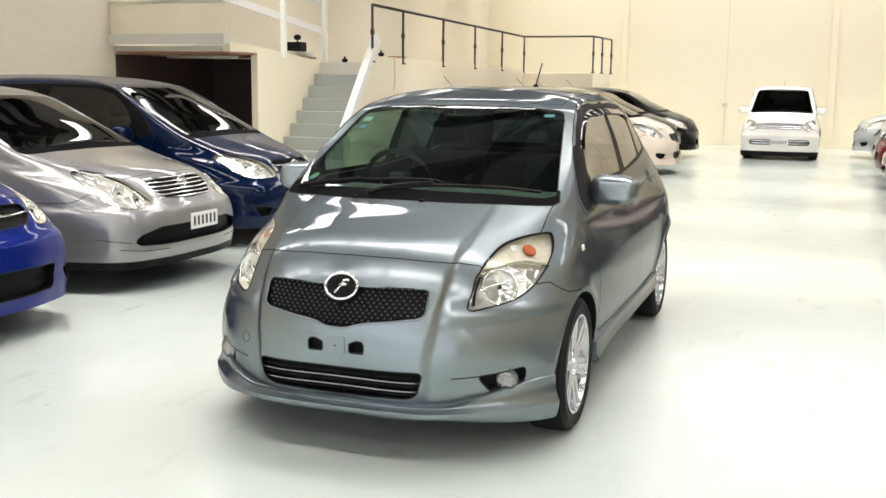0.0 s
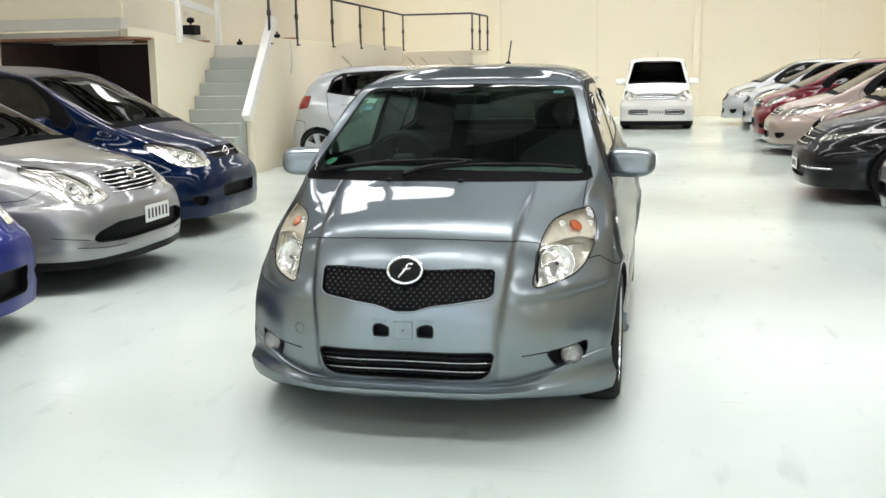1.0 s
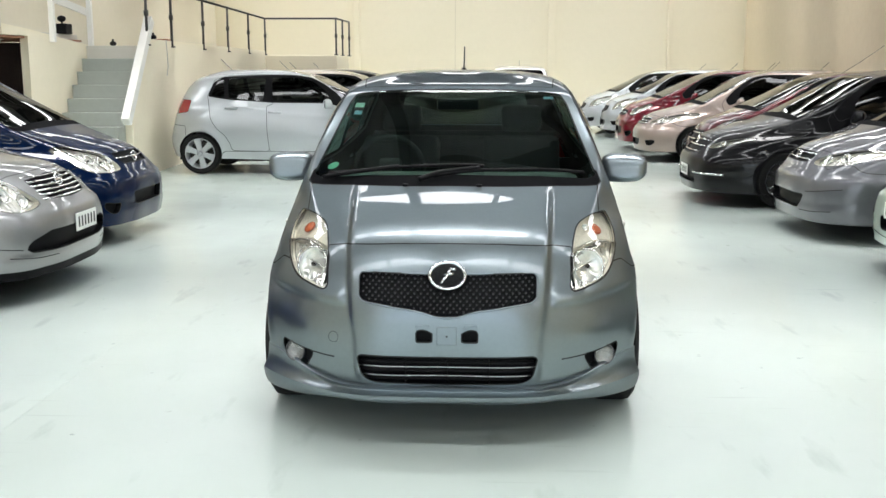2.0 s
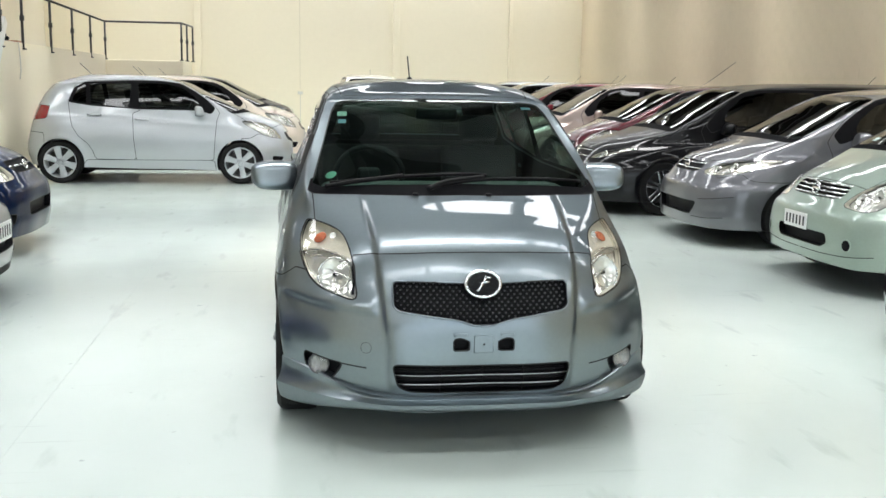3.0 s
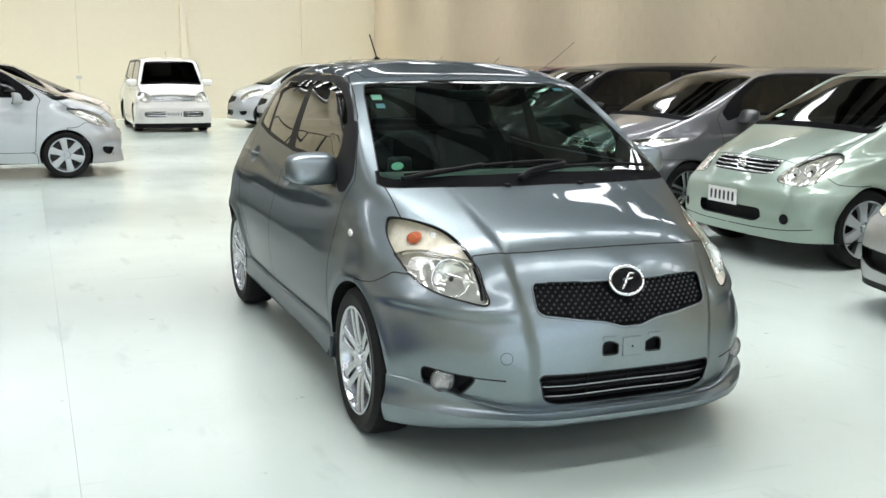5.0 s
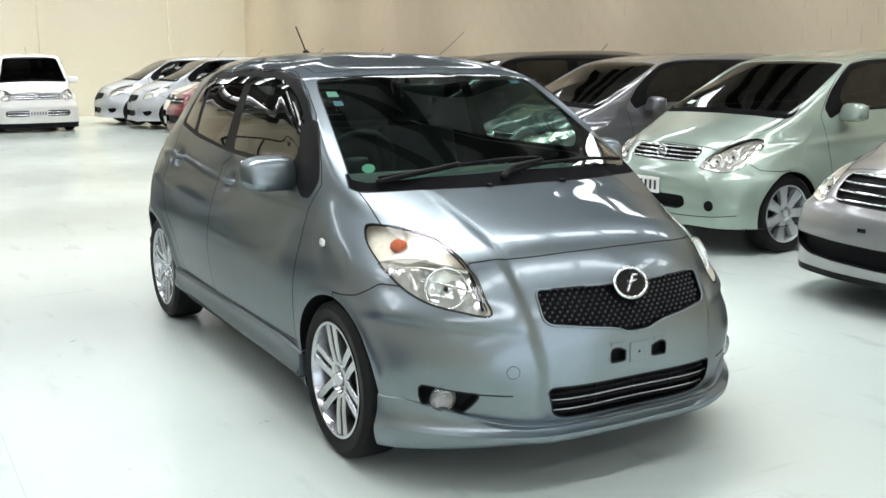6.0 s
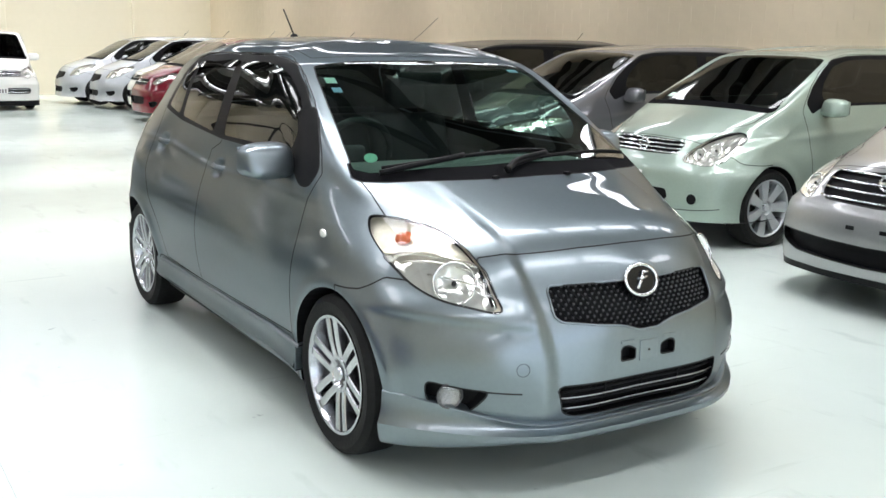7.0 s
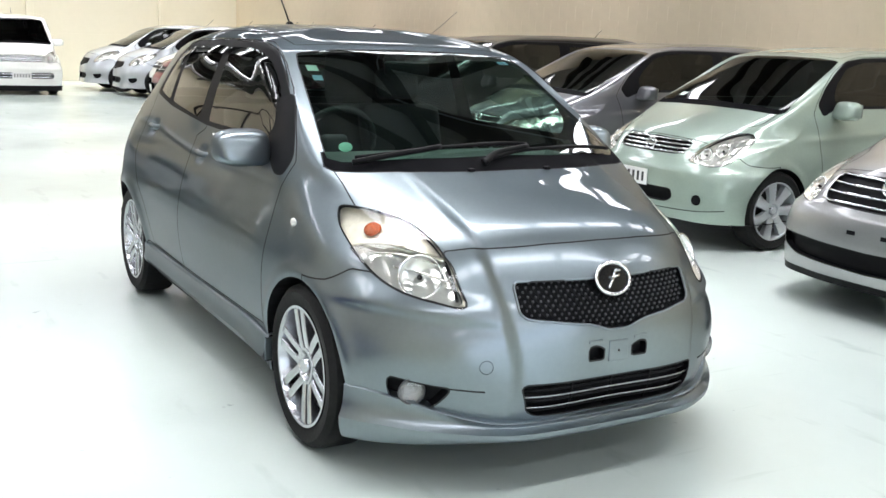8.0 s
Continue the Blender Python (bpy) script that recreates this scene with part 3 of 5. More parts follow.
def car(name, label, paint, ys=Y_MARKS, zs=Z_MARKS, wide=.838, wb=2.46, R=.30, rim=.222, nose=1.0, top=1.0, res=.03, lamp=LAMP, grille=GRILLE, low=LOW, fog=FOG,
        spokes=6, twin=True, wheel_paint=None, glass=None, side_glass=None, bars=0, ridge=0.0, bar_mat=None, low_bars=0, group="parked cars", badge=(0, .745), arch_r=.325, lamp_back=None, bowls=((.42, .32, .062),), cuts=(), lamp_low=None, chin=None, aerial=None, plate=None, spoke_wide=.030, front_glass=None, square=0.0, lines=(), fog_cap=None, kit=False, five_door=False):
    """A car, nose towards -y, front axle over the origin."""
    K = Marks(ys, zs, wide)
    S = Shell(body_rows(ys, zs, wide, nose, top, square, kit), res)
    if ridge:
        def ridge_fn(V, N):
            edge = np.interp(V[:, 2], (.25, .455, .60, .82, 1.0), (.362, .366, .388, .408, .445))
            return ridge * step(edge + .020, edge - .016, V[:, 0]) * step(.10, -.15, V[:, 1]) * step(.26, .34, V[:, 2]) * (1 - .5 * step(.84, .98, V[:, 2]))
        S.push(ridge_fn)
        # the nose swells round the emblem
        S.push(lambda V, N: .011 * np.exp(-(V[:, 0] / .075) ** 2 - ((V[:, 2] - .745) / .055) ** 2) * (V[:, 1] < -.3))
    S.push(lambda V, N: (V[:, 0] > .5) * sum(.010 * np.exp(-((np.hypot(V[:, 1] - y, V[:, 2] - R) - arch_r - .015) / .035) ** 2) for y in (0, wb)))
    # a crease along the flank
    if kit:
        grid = np.linspace(-.7, .25, 191)
        swell = np.interp(grid, (-.62, -.45, -.33, -.14, 0, .125), (0, .015, .019, .013, .006, 0))
        swell = np.convolve(np.pad(swell, 8, mode="edge"), np.ones(17) / 17, "valid")

        def shoulder(V, N):
            line = .905 + .06 * step(1.3, 2.3, V[:, 1])
            d = V[:, 2] - line
            return (V[:, 0] > .55) * (np.interp(d, grid, swell) + .0035 * np.exp(-(d / .010) ** 2)) * step(.12, .55, V[:, 1]) * step(2.9, 2.5, V[:, 1])
        S.push(shoulder)
        # bowls behind the door handles
        S.push(lambda V, N: (V[:, 0] > .6) * sum(-.020 * np.exp(-((V[:, 1] - y) / .045) ** 4 - ((V[:, 2] - z) / .034) ** 4) for y, z in HANDLES))
    else:
        S.push(lambda V, N: (V[:, 0] > .6) * .006 * np.exp(-((V[:, 2] - float(np.interp(.86, Z_MARKS, zs)) - .05 * (V[:, 1] - 1)) / .03) ** 2) * step(.1, .5, V[:, 1]))
    if ridge:
        # the shoulder that runs out from the nose below the lamps
        def shelf(V, N):
            d = V[:, 2] - .578 - .05 * V[:, 0]
            return .014 * step(.085, 0, d) * step(-.030, -.004, d) * step(.39, .44, V[:, 0]) * step(-.12, -.35, V[:, 1])
        S.push(shelf)
    if square:
        # the bumper stands a little proud below the lamps, with a soft shoulder and a lower crease
        zb, zl = (float(np.interp(v, Z_MARKS, zs)) for v in (.595, .33))
        S.push(lambda V, N: step(.15, -.10, V[:, 1]) * (.016 * step(zb + .022, zb - .022, V[:, 2]) + .010 * step(zl + .015, zl - .015, V[:, 2])))
    ff = facing_front
    S.cut("windscreen", K.xz([(-.02, 1.045), (.39, 1.035), (.62, 1.018), (.662, 1.028), (.658, 1.05), (.605, 1.205), (.56, 1.345), (.535, 1.385), (.50, 1.394), (.33, 1.408), (-.02, 1.413)]), "xz", ff)
    S.cut("cowl", K.xz([(-.02, 1.004), (.39, .999), (.60, .990), (.665, .989), (.685, 1.0), (.670, 1.045), (.60, 1.06), (-.02, 1.06)]), "xz", lambda V, N: ff(V, N) & (V[:, 1] < ys[1] + .35))
    if lamp is not None:
        if lamp_low is not None:
            S.cut("headlight_low", smooth_loop(K.xz(lamp_low), 4), "xz", lambda V, N: (V[:, 1] < .25) & (N[:, 1] < .3))
        S.cut("headlight", smooth_loop(K.xz(lamp), 4), "xz", lambda V, N: (V[:, 1] < .25) & (N[:, 1] < .3))
    if grille is not None:
        S.cut("grille", rounded(K.xz(grille), .012), "xz", lambda V, N: (V[:, 1] < 0) & (N[:, 1] < -.1))
    if low is not None:
        S.cut("lower_grille", rounded(K.xz(low), .02), "xz", lambda V, N: (V[:, 1] < 0) & (N[:, 1] < -.1))
    if fog is not None:
        S.cut("fog_pocket", smooth_loop(K.xz(fog), 4), "xz", lambda V, N: (V[:, 1] < 0) & (N[:, 1] < -.1))
    for cut_name, cut_outline in cuts:
        S.cut(cut_name, K.xz(cut_outline), "xz", lambda V, N: (V[:, 1] < 0) & (N[:, 1] < -.1))
    sd = lambda V, N: (V[:, 0] > .35) & (N[:, 0] > .25)
    S.cut("arch_front", arch(0, arch_r, R), "yz", lambda V, N: V[:, 0] > .45)
    S.cut("arch_rear", arch(wb, arch_r, R), "yz", lambda V, N: V[:, 0] > .45)
    five_door |= kit
    bx, bt, qx = (1.385, 1.41, .05) if five_door else (1.34, 1.365, 0)
    S.cut("front_glass", rounded(K.yz([(.60, 1.055), (bx, 1.055), (bt, 1.395), (1.12, 1.398), (.96, 1.385), (.80, 1.34), (.62, 1.21), (.56, 1.12)]), .03), "yz", sd)
    S.cut("rear_glass", rounded(K.yz([(1.53 if five_door else 1.43, 1.058), (2.0 + qx * .75, 1.10), (2.03 + qx * .7, 1.383), (1.50 if five_door else 1.455, 1.388)]), .03), "yz", sd)
    S.cut("quarter_glass", rounded(K.yz([(2.06 + qx * .8, 1.105), (2.27 + qx, 1.14), (2.19 + qx * .8, 1.33), (2.085 + qx * .7, 1.375)]), .03), "yz", sd)
    S.cut("pillar", K.yz([(bx, 1.05), (1.53 if five_door else 1.43, 1.05), (1.50 if five_door else 1.455, 1.39), (bt, 1.39)]), "yz", sd)
    if res < .02:
        S.cut("sail", rounded(K.yz([(.335, .945), (.42, .94), (.60, 1.03), (.58, 1.06), (.55, 1.13), (.61, 1.215), (.52, 1.24), (.46, 1.195), (.36, 1.09), (.305, 1.01)]), .03), "yz", lambda V, N: (V[:, 0] > .35) & (N[:, 0] > .02))
    S.cut("window_frame", rounded(K.yz([(.40, .98), (.55, 1.03), (1.0, 1.035), (1.4, 1.038), (2.0 + qx * .8, 1.08), (2.32 + qx, 1.125), (2.24 + qx * .8, 1.33), (2.1 + qx * .6, 1.405), (1.45, 1.43), (1.12, 1.428), (.97, 1.42), (.82, 1.395), (.65, 1.31), (.46, 1.18), (.34, 1.06)]), .03), "yz", sd)
    if chin:
        S.cut("chin", [(-.02, 0), (1, 0), (1, chin), (-.02, chin)], "xz", lambda V, N: (V[:, 1] < -.25))
    S.cut("front_bumper", K.xz([(-.02, 0), (.95, 0), (.95, .60), (.80, .655), (.74, .705), (.70, .705), (.60, .66), (.52, .70), (.507, .789), (.39, .810), (.2, .822), (-.02, .826)]), "xz", lambda V, N: (V[:, 1] < -.02))
    S.cut("bonnet", K.xy([(-.02, -.70), (.02, -.70), (.39, -.68), (.50, -.60), (.515, -.40), (.56, -.30), (.61, -.25), (.645, -.19), (.655, -.08), (.66, .03), (.668, .13), (.60, .12), (.39, .04), (-.02, .0)]), "xy", lambda V, N: (N[:, 2] > .3) & (V[:, 2] < zs[2] + .03) & (N[:, 1] < .3))
    db = .362 if kit else .335
    S.cut("front_door", K.yz([(.37, db), (1.43, db), (1.46, .62), (1.475, .98), (1.385, 1.02), (1.40, 1.435), (1.12, 1.435), (.96, 1.43), (.81, 1.40), (.64, 1.32), (.45, 1.19), (.33, 1.07), (.28, 1.0), (.32, .90), (.345, .65)]), "yz", sd)
    S.cut("rear_door", K.yz([(1.43, db), (1.98, db + .01), (2.02, .47), (2.08, .56), (2.2, .66), (2.3, .8), (2.34 + qx * .7, 1.14), (2.24 + qx * .7, 1.36), (2.07 + qx * .5, 1.42), (1.40, 1.435), (1.385, 1.02), (1.475, .98), (1.46, .62)]), "yz", sd)
    S.cut("tail_lamp", K.yz([(2.70, .90), (3.1, .86), (3.1, 1.09), (2.66, 1.07)]), "yz", lambda V, N: (V[:, 0] > .5))
    S.cut("rear_window", K.xz([(-.02, 1.12), (.5, 1.12), (.42, 1.36), (-.02, 1.37)]), "xz", lambda V, N: (N[:, 1] > .2) & (V[:, 1] > 1.8))
    S.cut("rear_bumper", K.yz([(wb + .25, .1), (3.3, .1), (3.3, .72), (2.75, .70)]), "yz", always)
    S.cut("roof", K.xy([(-.02, .9), (.5, .88), (.525, 1.2), (.53, 1.9), (.45, 2.4), (-.02, 2.55)]), "xy", lambda V, N: (N[:, 2] > .8) & (V[:, 2] > zs[3]))
    S.cut("sill", K.yz([(.33, .12), (2.2, .12), (2.1, db), (.36, db)]), "yz", sd)
    ob = new(name)
    tagged(ob, label, "car", group)
    glass, side_glass = glass or (GLASS if res < .02 else SCREEN), side_glass or GLASS_DARK
    both = ("body", "bonnet", "front_bumper", "rear_bumper", "roof", "cowl", "windscreen", "rear_window")
    mats = {"cowl": COWL, "windscreen": glass, "rear_window": GLASS_DARK, "front_glass": front_glass or side_glass, "rear_glass": side_glass, "quarter_glass": side_glass, "pillar": PILLAR, "window_frame": PILLAR, "chin": BLACK,  "sail": BLACK, "tail_lamp": RED_LENS}
    for n in S.names:
        if n.startswith("arch") or n in ("headlight", "headlight_low", "grille", "lower_grille", "fog_pocket", "plate_hole") or not S.has(n):
            continue
        for sides in ([(1, -1)] if n in both else [(1,), (-1,)]):
            nm = "windscreen" if n == "windscreen" else "shell" if n == "body" else n
            o = part(nm, S.take(n, sides), mats.get(n, paint), ob)
            if "glass" in n or n in ("windscreen", "rear_window"):
                o.visible_shadow = False
    # dark lining inside the panels
    for n, nm in (("roof", "headliner"), ("body", "inner_lining"), ("front_door", "door_lining"), ("rear_door", "door_lining")):
        if S.has(n):
            for sides in ([(1, -1)] if n in both else [(1,), (-1,)]):
                part(nm, S.take(n, sides, offset=-.014), INTERIOR, ob)
    part("panel_gap", S.strips(seams_wanted, .0055 if res < .025 else .007), SEAM, ob)
    for s in (1, -1):
        part("wheel_housing", S.rim("arch_front", (-1, 0, 0), .30, (s,)), BLACK, ob)
        part("wheel_housing", S.rim("arch_rear", (-1, 0, 0), .30, (s,)), BLACK, ob)
    fy = lambda x, z: float(front_y(S, x, z))
    if grille is not None:
        part("grille", S.take("grille", shift=(0, .035, 0)), BLACK, ob, "black radiator grille")
        part("grille_surround", S.rim("grille", (0, 1, 0), .04), bar_mat or BLACK, ob)
    if low is not None:
        part("lower_grille", S.take("lower_grille", shift=(0, .05, 0)), BLACK, ob, "black lower air intake")
        part("intake_surround", S.rim("lower_grille", (0, 1, 0), .055), BLACK, ob)
    if fog is not None:
        for s in (1, -1):
            fp = part("fog_pocket", S.take("fog_pocket", (s,), shift=(0, .045, 0)), BLACK, ob)
            part("pocket_wall", S.rim("fog_pocket", (0, 1, 0), .05, (s,)), BLACK, fp)
    if lamp is not None:
        for s in (1, -1):
            hl = part("headlight", S.take("headlight", (s,), offset=.001), LENS, ob, "clear headlight lens over bright reflectors")
            hl.visible_shadow = False
            part("reflector", S.take("headlight", (s,), offset=-.018, shift=(0, .03, 0)), lamp_back or BOWL, hl)
            part("lamp_wall", S.rim("headlight", (-.25, .95, -.1), .05, (s,)), REFLECTOR, hl)
            if lamp_low is not None:
                part("lower_lens", S.take("headlight_low", (s,), offset=.001), LENS, hl).visible_shadow = False
                part("lower_reflector", S.take("headlight_low", (s,), offset=-.022, shift=(0, .03, 0)), BOWL, hl)
                part("lower_wall", S.rim("headlight_low", (-.25, .95, -.1), .05, (s,)), REFLECTOR, hl)
            lamp_inside(S, K.xz(lamp), s, hl, bowls)
    # bars across the grille
    if bars and grille is not None:
        G = K.xz(grille)
        z0, z1 = min(p[1] for p in G), max(p[1] for p in G)
        xm = max(p[0] for p in G) - .01
        for i in range(bars):
            z = z0 + (z1 - z0) * (i + .5) / bars
            bm = bmesh.new()
            tube(bm, [(x, fy(abs(x), z) + .008, z) for x in np.linspace(-xm, xm, 21)], .009, 6)
            part("grille_bar", bm, CHROME, ob, smooth=True)
    if low_bars and low is not None:
        G = K.xz(low)
        z0, z1 = min(p[1] for p in G), max(p[1] for p in G)
        xm = max(p[0] for p in G) - .03
        for i in range(low_bars):
            z = z0 + (z1 - z0) * (i + .5) / low_bars
            part("bumper_bar", tube(bmesh.new(), [(x, fy(abs(x), z) + .008, z) for x in np.linspace(-xm, xm, 17)], .012, 6), CHROME, ob, smooth=True)
    for line in lines:
        for s in (1, -1):
            pts = [front_point(S, x, z) for x, z in smooth_loop(K.xz(line), 6, False)]
            part("bumper_line", tube(bmesh.new(), [(s * q.x, q.y, q.z) for q, n in pts], .0035, 5), SEAM, ob)
    if fog_cap:
        for s in (1, -1):
            q, n = front_point(S, fog_cap[0], float(np.interp(fog_cap[1], Z_MARKS, zs)))
            m = aimed(q, n, s)
            cap = part("fog_cover", moved(dome(fog_cap[2], -.006, 20, 3), m), BLACK, ob, "round black fog lamp cover", smooth=True)
            part("cover_ring", moved(tube(bmesh.new(), [(fog_cap[2] * math.cos(a), fog_cap[2] * math.sin(a), 0) for a in np.linspace(0, 2 * math.pi, 21)[:-1]], .006, 6, True), m), paint, cap, smooth=True)
    if badge:
        bz = float(np.interp(badge[1], Z_MARKS, zs))
        q, n = front_point(S, 0, bz)
        m = aimed(q + n * .012, Vector((0, -.96, .25)))
        bd = part("badge", moved(tube(bmesh.new(), [(.05 * math.cos(a), .042 * math.sin(a), 0) for a in np.linspace(0, 2 * math.pi, 25)[:-1]], .007, 6, True), m), CHROME, ob, smooth=True)
        part("badge_bar", moved(boxed(-.055, .055, -.008, .008, -.004, .004, .002), m), CHROME, bd)
    if plate:
        px, pz = plate
        q, n = front_point(S, abs(px), float(np.interp(pz, Z_MARKS, zs)))
        q.x = px
        m = Matrix.Translation(q + Vector((0, -.012, 0))) @ Matrix.Rotation(radians(90), 4, "X")
        pl = part("number_plate", moved(boxed(-.18, .18, -.062, .062, -.004, .004, .003), m), WHITE_PLATE, ob, "white number plate")
        for i in range(6):
            x = -.135 + i * .054
            part("plate_bar", moved(boxed(x - .012, x + .012, -.036, .036, .004, .0055), m), INK, pl)
    if aerial:
        ay, az, alen = aerial
        part("aerial", tube(bmesh.new(), [(0, ay, az), (0, ay + alen * .72, az + alen * .7)], .004, 5), BLACK, ob)
    add_wheels(ob, wb, wide - .012, R, rim, spokes, twin, wheel_paint, spoke_wide)
    part("underbody", boxed(-.58, .58, ys[0] + (.32 if kit else .16), ys[4] - .1, zs[0] + .01, zs[0] + .12), BLACK, ob)
    part("floor_pan", boxed(-wide + .05, wide - .05, .37, wb - .37, zs[0] + .012, zs[0] + .10), BLACK, ob)
    # cabin
    yc, zc = ys[1], zs[2]
    w = wide / .838
    part("dashboard", boxed(-.64 * w, .64 * w, yc + .25, yc + .75, zc - .30, zc + .0, .08, segs=3), DASH, ob, smooth=True)
    for x in (-.36 * w, .36 * w):
        seat = part("seat", boxed(x - .24, x + .24, yc + 1.0, yc + 1.5, .38, .60, .06, segs=3), SEAT, ob, smooth=True)
        part("seat_back", boxed(x - .23, x + .23, -.06, .06, .0, .58, .05, Matrix.Translation((0, yc + 1.52, .56)) @ Matrix.Rotation(radians(-14), 4, "X"), 3), SEAT, seat, smooth=True)
        part("headrest", boxed(x - .12, x + .12, -.04, .04, .60, .76, .035, Matrix.Translation((0, yc + 1.54, .56)) @ Matrix.Rotation(radians(-12), 4, "X"), 3), SEAT, seat, smooth=True)
    part("rear_seat", boxed(-.6 * w, .6 * w, yc + 2.15, yc + 2.35, .45, 1.08, .06, segs=3), SEAT, ob, smooth=True)
    part("boot_trim", boxed(-.62 * w, .62 * w, yc + 2.50, yc + 2.54, .3, zs[2] + .10), INTERIOR, ob)
    part("cabin_floor", boxed(-.66 * w, .66 * w, yc + .3, ys[3] + .3, .30, .36), INTERIOR, ob)
    # right-hand-drive steering wheel
    bm = bmesh.new()
    tube(bm, [(-.36 * w + .18 * math.cos(a), .18 * math.sin(a) * -.38, .18 * math.sin(a) * .92) for a in np.linspace(0, 2 * math.pi, 25)[:-1]], .015, 8, True)
    box(bm, -.36 * w - .06, -.36 * w + .06, -.02, .04, -.05, .05, .02)
    bmesh.ops.translate(bm, verts=bm.verts, vec=(0, yc + .86, zc - .0))
    part("steering_wheel", bm, INTERIOR, ob, smooth=True)
    # door mirrors
    for s in (1, -1):
        my, mz = float(np.interp(.57, Y_MARKS, ys)), float(np.interp(1.03, Z_MARKS, zs))
        bm = bmesh.new()
        bmesh.ops.create_uvsphere(bm, u_segments=32, v_segments=16, radius=1)
        pw = lambda v, e: math.copysign(abs(v) ** e, v)
        for v in bm.verts:
            x, y, z = v.co
            k = 1 - .16 * max(0, s * x)
            v.co = (pw(x, .5) * .115, (pw(y, .62) * .075 if y < 0 else pw(y, .5) * .045), pw(z, .52) * .069 * k - .006 * (1 - x * x) * (z < 0))
            v.co.y += .30 * v.co.z * (y < 0)
        bmesh.ops.transform(bm, verts=bm.verts, matrix=pose(s * .850 * w, my, mz, 0, 0, s * -10))
        mo = part("door_mirror", bm, paint, ob, smooth=True)
        part("mirror_arm", boxed(s * .76 * w - .05, s * .76 * w + .05, my - .03, my + .05, mz - .075, mz - .02, .015), BLACK, mo)
        bm = boxed(-.085, .085, .046, .050, -.05, .05)
        bmesh.ops.transform(bm, verts=bm.verts, matrix=pose(s * .855 * w, my, mz, 0, 0, s * -8))
        part("mirror_glass", bm, CHROME, mo)
        for yh, zh in HANDLES if kit else ((1.35, .90), (1.99, .955)):
            yy, zz2 = K.yz([(yh, zh)])[0]
            bm = bmesh.new()
            x = side_x(S, yy, zz2)
            tube(bm, [(s * (x + d), yy + t, zz2) for t, d in ((-.09, -.005), (-.06, .022), (0, .028), (.06, .022), (.09, -.005))], .014, 8)
            part("door_handle", bm, paint, ob, smooth=True)
    return ob, S, K


def front_point(S, x, z):
    """The place and the outward direction of the skin at x and z, seen from the front."""
    m = np.nonzero((S.N[:, 1] < .1) & (S.V[:, 1] < 1.2))[0]
    V = S.V[m]
    k = m[np.argsort((V[:, 0] - x) ** 2 + (V[:, 2] - z) ** 2)[:6]]
    w = 1 / (np.hypot(S.V[k, 0] - x, S.V[k, 2] - z) + 1e-3)
    w /= w.sum()
    n = Vector((S.N[k] * w[:, None]).sum(0)).normalized()
    c = Vector((S.V[k] * w[:, None]).sum(0))
    y = c.y - (n.x * (x - c.x) + n.z * (z - c.z)) / n.y if abs(n.y) > .1 else c.y
    return Vector((x, y, z)), n


def aimed(p, n, s=1):
    """A pose at p whose z axis points along n, mirrored for the other side."""
    p, n = Vector((p.x * s, p.y, p.z)), Vector((n.x * s, n.y, n.z))
    return Matrix.Translation(p) @ n.to_track_quat("Z", "Y").to_matrix().to_4x4()


def dome(r, depth, n=24, k=5):
    """A hollow bowl that opens along +z."""
    return lathe(bmesh.new(), [(max(r * math.sin(a), 1e-4), -depth * math.cos(a)) for a in np.linspace(0, math.pi / 2, k + 1)], n, "z")


def ball(rx, ry, rz):
    bm = bmesh.new()
    bmesh.ops.create_uvsphere(bm, u_segments=14, v_segments=8, radius=1)
    bmesh.ops.scale(bm, vec=(rx, ry, rz), verts=bm.verts)
    return bm


def moved(bm, m):
    bmesh.ops.transform(bm, verts=bm.verts, matrix=m)
    if m.determinant() < 0:
        bmesh.ops.reverse_faces(bm, faces=bm.faces)
    return bm


def lamp_inside(S, outline, s, parent, bowls):
    """Bowls and bulb inside a headlight; places are shares of the lamp's width and height."""
    x0, x1 = min(p[0] for p in outline), max(p[0] for p in outline)
    z0, z1 = min(p[1] for p in outline), max(p[1] for p in outline)
    for u, v, r in bowls:
        p, n = front_point(S, x0 + u * (x1 - x0), z0 + v * (z1 - z0))
        n = (n + Vector((0, -.7, 0))).normalized()
        m = aimed(p - n * .016, n, s)
        b = part("bowl", moved(dome(r, r * .45), m), BOWL, parent, smooth=True)
        part("bulb", moved(ball(.010, .010, .014), m @ Matrix.Translation((0, 0, -.012))), GLOSS_BLACK, b.parent, smooth=True)
        part("bowl_ring", moved(tube(bmesh.new(), [(r * math.cos(a), r * math.sin(a), 0) for a in np.linspace(0, 2 * math.pi, 25)[:-1]], .004, 6, True), m), CHROME, parent, smooth=True)


def front_y(S, x, z):
    """How far forward the skin lies at x and z, seen from the front."""
    m = (S.N[:, 1] < -.05) & (S.V[:, 1] < 1.2)
    V = S.V[m]
    k = np.argsort((V[:, 0] - x) ** 2 + (V[:, 2] - z) ** 2)[:6]
    w = 1 / (np.hypot(V[k, 0] - x, V[k, 2] - z) + 1e-3)
    return (V[k, 1] * w).sum() / w.sum()


def side_x(S, y, z):
    m = (S.N[:, 0] > .2) & (S.V[:, 0] > .4)
    V = S.V[m]
    k = np.argsort((V[:, 1] - y) ** 2 + (V[:, 2] - z) ** 2)[:6]
    w = 1 / (np.hypot(V[k, 1] - y, V[k, 2] - z) + 1e-3)
    return (V[k, 0] * w).sum() / w.sum()


# ---- the building ----
X_L, X_R, Y_B, Y_F, Z_C = -7.5, 7.3, 24.5, -11.0, 4.9


